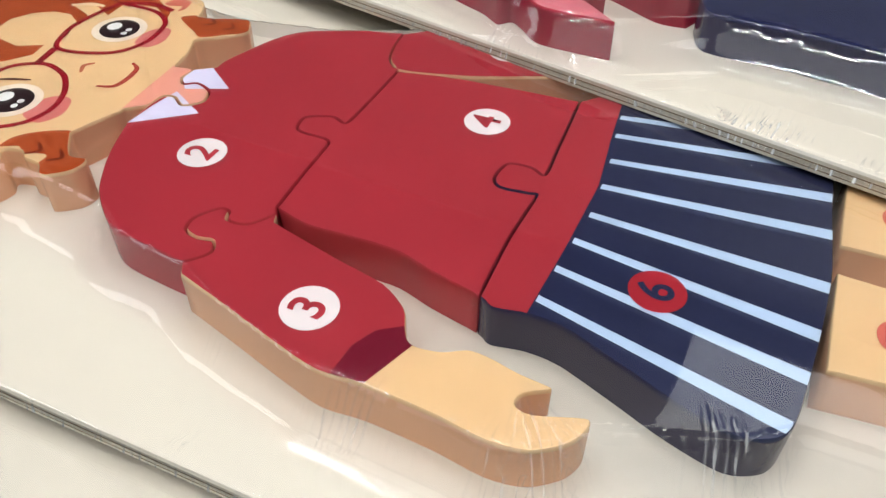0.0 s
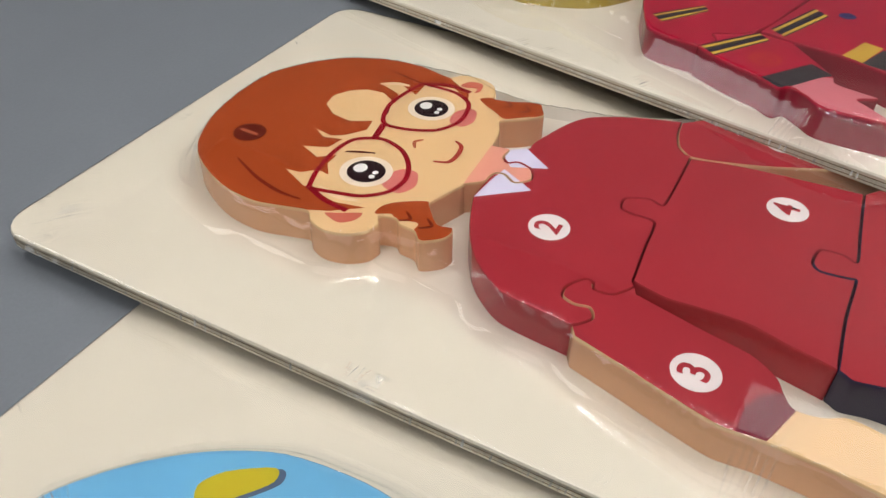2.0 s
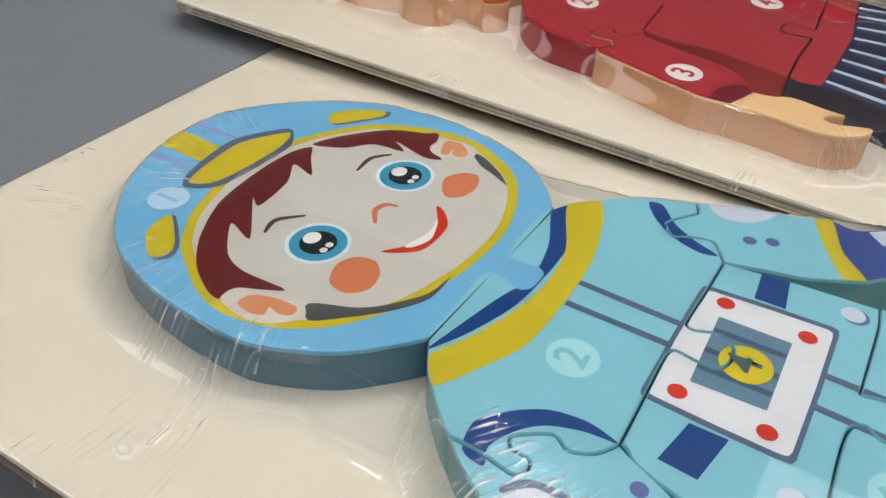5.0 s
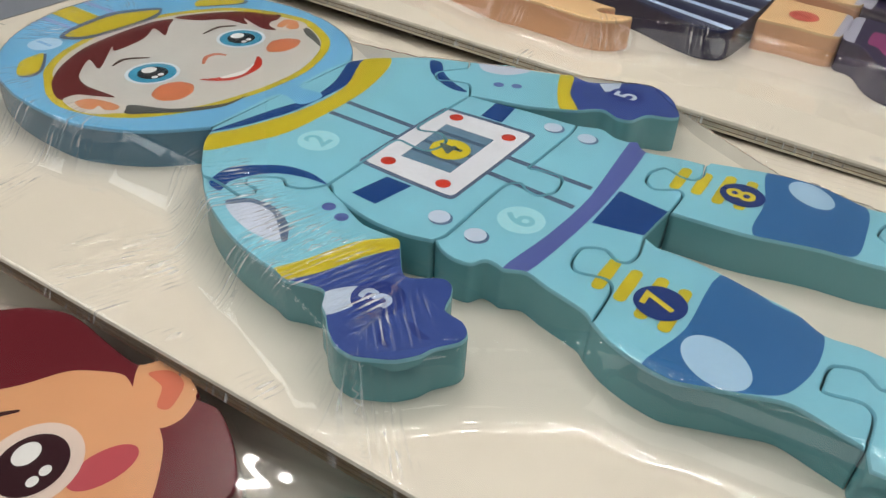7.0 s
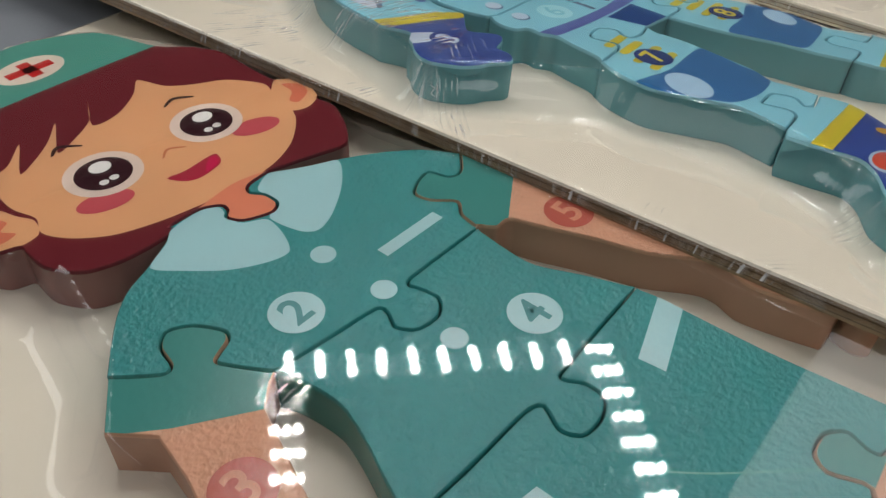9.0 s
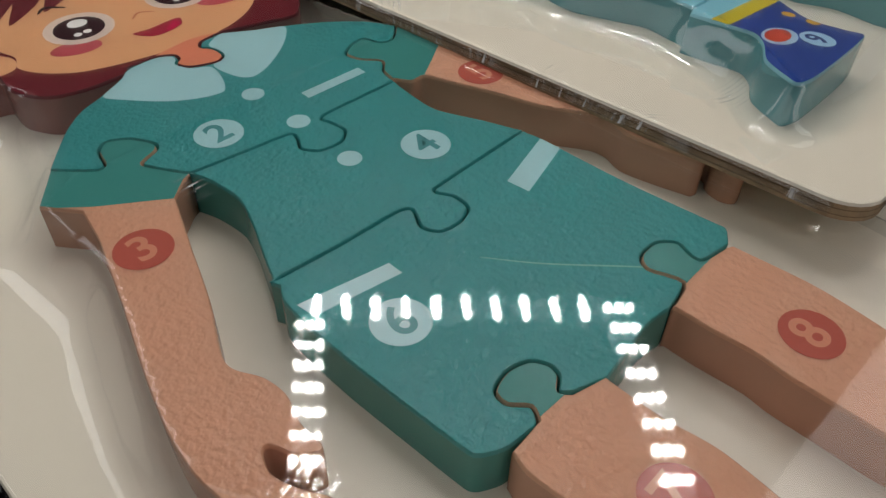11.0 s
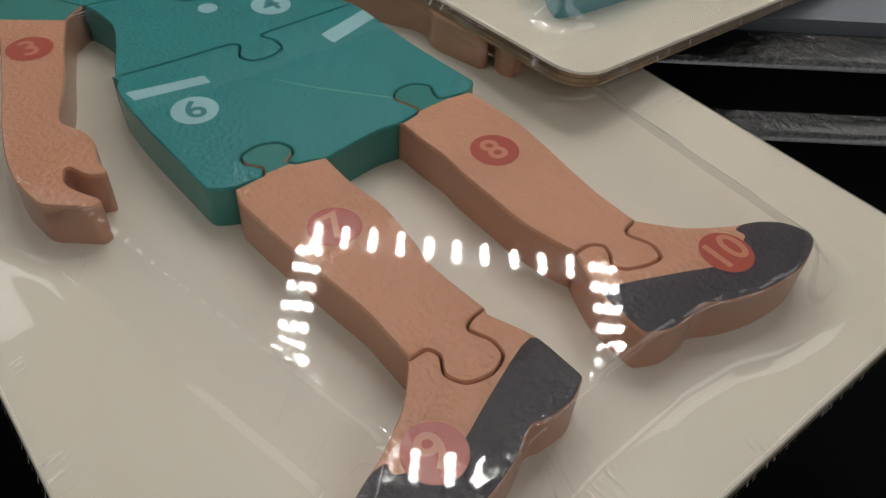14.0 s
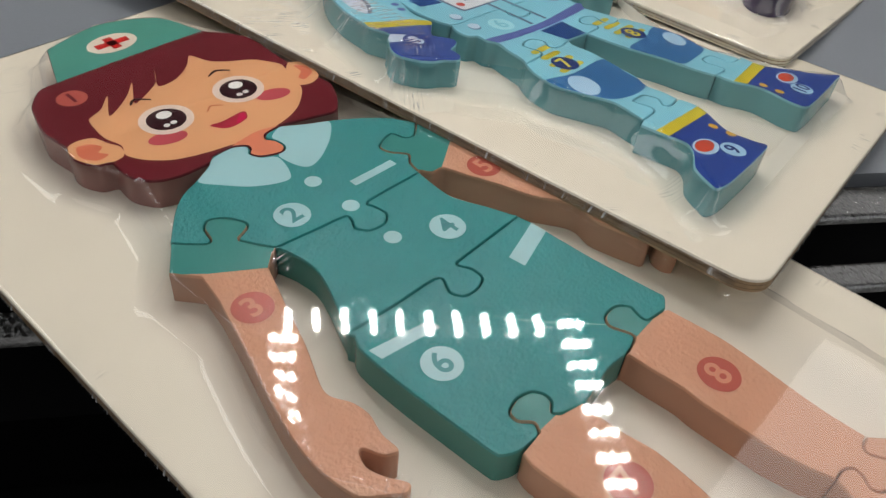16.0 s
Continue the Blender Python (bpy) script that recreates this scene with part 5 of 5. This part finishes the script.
    z.draw("belt", s["belt"], violet, 2, only=[5])
    z.draw("crotch_panel", s["crotp"], deep, 1, False, only=[5])
    for k in ("arc3", "arc5"):
        z.draw("shoulder_band", [(x, y) for x, y in s[k]], deep, 1)
    z.draw("shoulder_rim", s["shr"], slate, 2)
    z.draw("shoulder_patch", s["shw"], grey, 1)
    z.draw("shoulder_patch", s["shw5"], grey, 1)
    for x, y in ((152.1, 39.1), (156.2, 37.7), (151, 107), (155, 109)):
        z.draw("dot", ellipse(x, y, 1.35, 1.35), violet, 2, False)
    z.draw("glove", s["glove3"], glove, 1)
    z.draw("glove", s["glove5"], glove, 1)
    z.draw("glove_patch", s["glovew"], paint(200, 212, 226), 2)
    z.draw("glove_patch", s["glovew5"], paint(200, 212, 226), 2, False)
    z.draw("cuff", s["cuff3"], yellow, 2)
    z.draw("cuff", s["cuff5"], yellow, 2)
    for k in ("fing", "fing2"):
        z.draw("finger_line", stroke(s[k], 1.3, True), paint(56, 72, 140), 2, False)
    z.draw("knee_band", s["knee7"], paint(62, 116, 166), 1)
    z.draw("knee_band", s["knee8"], paint(62, 116, 166), 1)
    z.draw("knee_pad", ellipse(225.8, 40.4, 4.7, 6.2, 55), paint(176, 206, 226), 2, False)
    z.draw("knee_pad", ellipse(227.7, 100.2, 3.8, 5.4, 50), paint(176, 206, 226), 2, False)
    for k in (0, 1):
        for i, x in enumerate((203.5, 207.8, 212.3, 216.6)):
            h = 4.2 if i < 2 else 5.6
            y0 = (51 - 0.8 * i) if k == 0 else (90.5 + 0.5 * i)
            z.draw("yellow_rung", curve([(x - 1.1, y0 - h), (x, y0 - h - 0.8), (x + 1.1, y0 - h), (x + 1.1, y0 + h), (x, y0 + h + 0.8), (x - 1.1, y0 + h)], True, 2), yellow, 2, False, only=[5, 6, 7])
    z.draw("shoe", [(257, 28), (266, 12), (290, 12), (290, 62), (259, 62)], paint(48, 76, 152), 1, False, only=[8])
    z.draw("shoe", [(259, 80), (290, 80), (290, 130), (258, 112)], paint(48, 76, 152), 1, False, only=[9])
    z.draw("shoe_band", [(253, 26), (257, 26), (259.5, 62), (255.5, 62)], yellow, 2, False, only=[8])
    z.draw("shoe_band", [(256, 80), (260, 80), (258, 115), (254, 115)], yellow, 2, False, only=[9])
    for y, m in ((36.0, 1), (104.0, -1)):
        # a pale-rimmed red oval beside the number, and two yellow dots
        z.draw("shoe_patch", ellipse(267.0, y, 3.4, 5.0), paint(176, 206, 226), 2, False)
        z.draw("shoe_patch", ellipse(266.6, y, 2.4, 3.9), paint(206, 84, 60), 3, False)
        for x in (263.6, 269.0):
            z.draw("shoe_dot", ellipse(x, y + 13.2 * m, 1.5, 1.3), paint(214, 170, 60), 3, False)
    navy, pale = paint(44, 66, 128), paint(196, 224, 230)
    z.badge("2", 134.2, 57.7, 4.5, paint(176, 222, 228), paint(140, 200, 212))
    z.badge("6", 183.8, 56.8, 4.6, paint(176, 222, 228), paint(140, 200, 212))
    z.badge("4", 158.8, 71.6, 4.4, paint(216, 200, 56), paint(90, 110, 110))
    z.badge("3", 175.5, 22.8, 4.5, paint(52, 70, 140), paint(190, 205, 225))
    z.badge("5", 179.5, 121, 4.4, paint(52, 70, 140), paint(210, 222, 230))
    z.badge("7", 214, 48.8, 4.5, navy, paint(216, 200, 70))
    z.badge("8", 216, 91.5, 4.5, navy, paint(216, 200, 70))
    z.badge("9", 273, 40.8, 3.6, paint(170, 205, 228), navy)
    z.badge("10", 273.4, 99.6, 3.6, paint(170, 205, 228), navy)
    z.wrap(7, 7, [(126, 35, 11, 1.0), (137, 29, 14, 1.3), (151, 24, 15, 1.3), (165, 24, 13, 1.1), (178, 18, 12, 1.0), (82, 31, 9, 1.2), (70, 32, 8, 1.1), (94, 34, 8, 1.2), (57, 36, 10, 0.9), (36, 62, 15, 0.9), (36, 84, 12, 0.7), (82, 12, 13, 0.9), (126, 10, 15, 1.0), (185, 4, 10, 0.8), (12, 48, 12, 0.5), (268, 22, 8, 0.5)])


# ---- the red uniform puzzle, of which little is seen ----
def red_puzzle():
    s = RED
    z = Puzzle(RED_POSE, "shrink-wrapped wooden jigsaw puzzle of a red uniform jacket", PALE_EDGE)
    red, gold, navy = paint(182, 36, 64), paint(212, 176, 76), paint(44, 48, 84)
    z.titles = ["yellow hat piece", "red jacket piece with gold stripes", "red sleeve piece with a pink hand", "red jacket piece with buttons", "navy trouser piece"]
    z.piece(curve([(20, 75), (28, 45), (50, 32), (75, 28), (95, 40), (102, 60), (103, 75), (102, 92), (92, 112), (60, 120), (28, 105)]), paint(206, 190, 60), paint(180, 160, 70))
    j = [(145, 18.5), (147, 25), (144, 29), (149, 33), (152.5, 38.5)]
    # jacket sides: the same red made darker, shade put into the colour
    z.piece(chain([(105, 62), (110, 48), (116, 36), (127, 20.5), (135, 18), (145, 18.5)], j, [(153.5, 45), (153.5, 75), (153.5, 105)], [(150, 112), (132, 128), (116, 112), (106, 88)]), red, paint(150, 34, 56))
    z.piece(chain(j, back(s["arm3"])[1:]), red, paint(150, 34, 56))
    z.piece(chain([(153.5, 40), (164, 39), (177.5, 39.2), (189, 36.7), (202, 32.5), (209, 34)], [(211, 50), (211, 100), (209, 114)], [(180, 109), (154, 107)], [(154, 75)]), red, paint(150, 34, 56))
    z.piece(chain([(211, 33), (217, 25.5), (233, 28), (249, 29), (266, 30)], [(268, 62), (240, 68), (268, 80)], [(266, 118), (240, 119), (217, 121), (211.5, 110)], [(211.5, 60)]), navy, paint(48, 48, 76))
    z.draw("hand", [(175, 11.5), (179, 22.5), (182, 24), (184, 21), (196, 22), (204, 10), (202, 6), (186, 4), (178, 7)], paint(214, 130, 140), 1, False, only=[2])
    z.draw("cuff", s["cuff"], paint(70, 62, 66), 2, False)
    for k in ("st1", "st2", "st3"):
        a, b, c, d = (Vector(p) for p in s[k])
        z.draw("dark_band", [tuple(p) for p in (a, b, c, d)], paint(40, 36, 56), 1, False)
        for t in (0.12, 0.72):
            z.draw("gold_stripe", [tuple(a.lerp(b, t)), tuple(a.lerp(b, t + 0.2)), tuple(d.lerp(c, t + 0.2)), tuple(d.lerp(c, t))], gold, 2, False)
    z.draw("pocket_flap", s["flap"], gold, 1, False)
    z.draw("pocket_flap", s["flapd"], paint(74, 66, 68), 1, False)
    for x, y in ((189, 68.5), (168, 69), (201.5, 52.5)):
        z.draw("button", ellipse(x, y, 2.6, 2.6), paint(46, 56, 110), 2, False)
    for t, x, y in (("3", 163, 22.8), ("4", 191, 53)):
        z.draw("badge", ellipse(x, y, 4.2, 4.2), paint(200, 74, 50), 2, False)
        z.draw("badge", ellipse(x, y, 3.4, 3.4), red, 3, False)
        z.digit(t, x, y, 6.5, paint(200, 74, 50))
    for y in (52, 57):
        z.draw("trouser_stripe", [(213, y), (230, y + 3), (230, y + 4.2), (213, y + 1.2)], gold, 2, False)
    z.wrap(6.5, 12, [(195, 8, 8, 0.5), (240, 3, 10, 0.6)], 240)


SPACE_POSE = pose(-0.0731, 0.1001, 0.0140, -5.49, -0.53, 3.30)
GIRL_POSE = pose(-0.1216, 0.2337, 0.0100, -3.51, 0.46, 2.31)
RED_POSE = pose(0.1845, 0.3210, 0.0190, -4.50, -1.92, -11.85) @ pose(-0.335, 0, 0)
nurse_puzzle()
space_puzzle()
girl_puzzle()
red_puzzle()
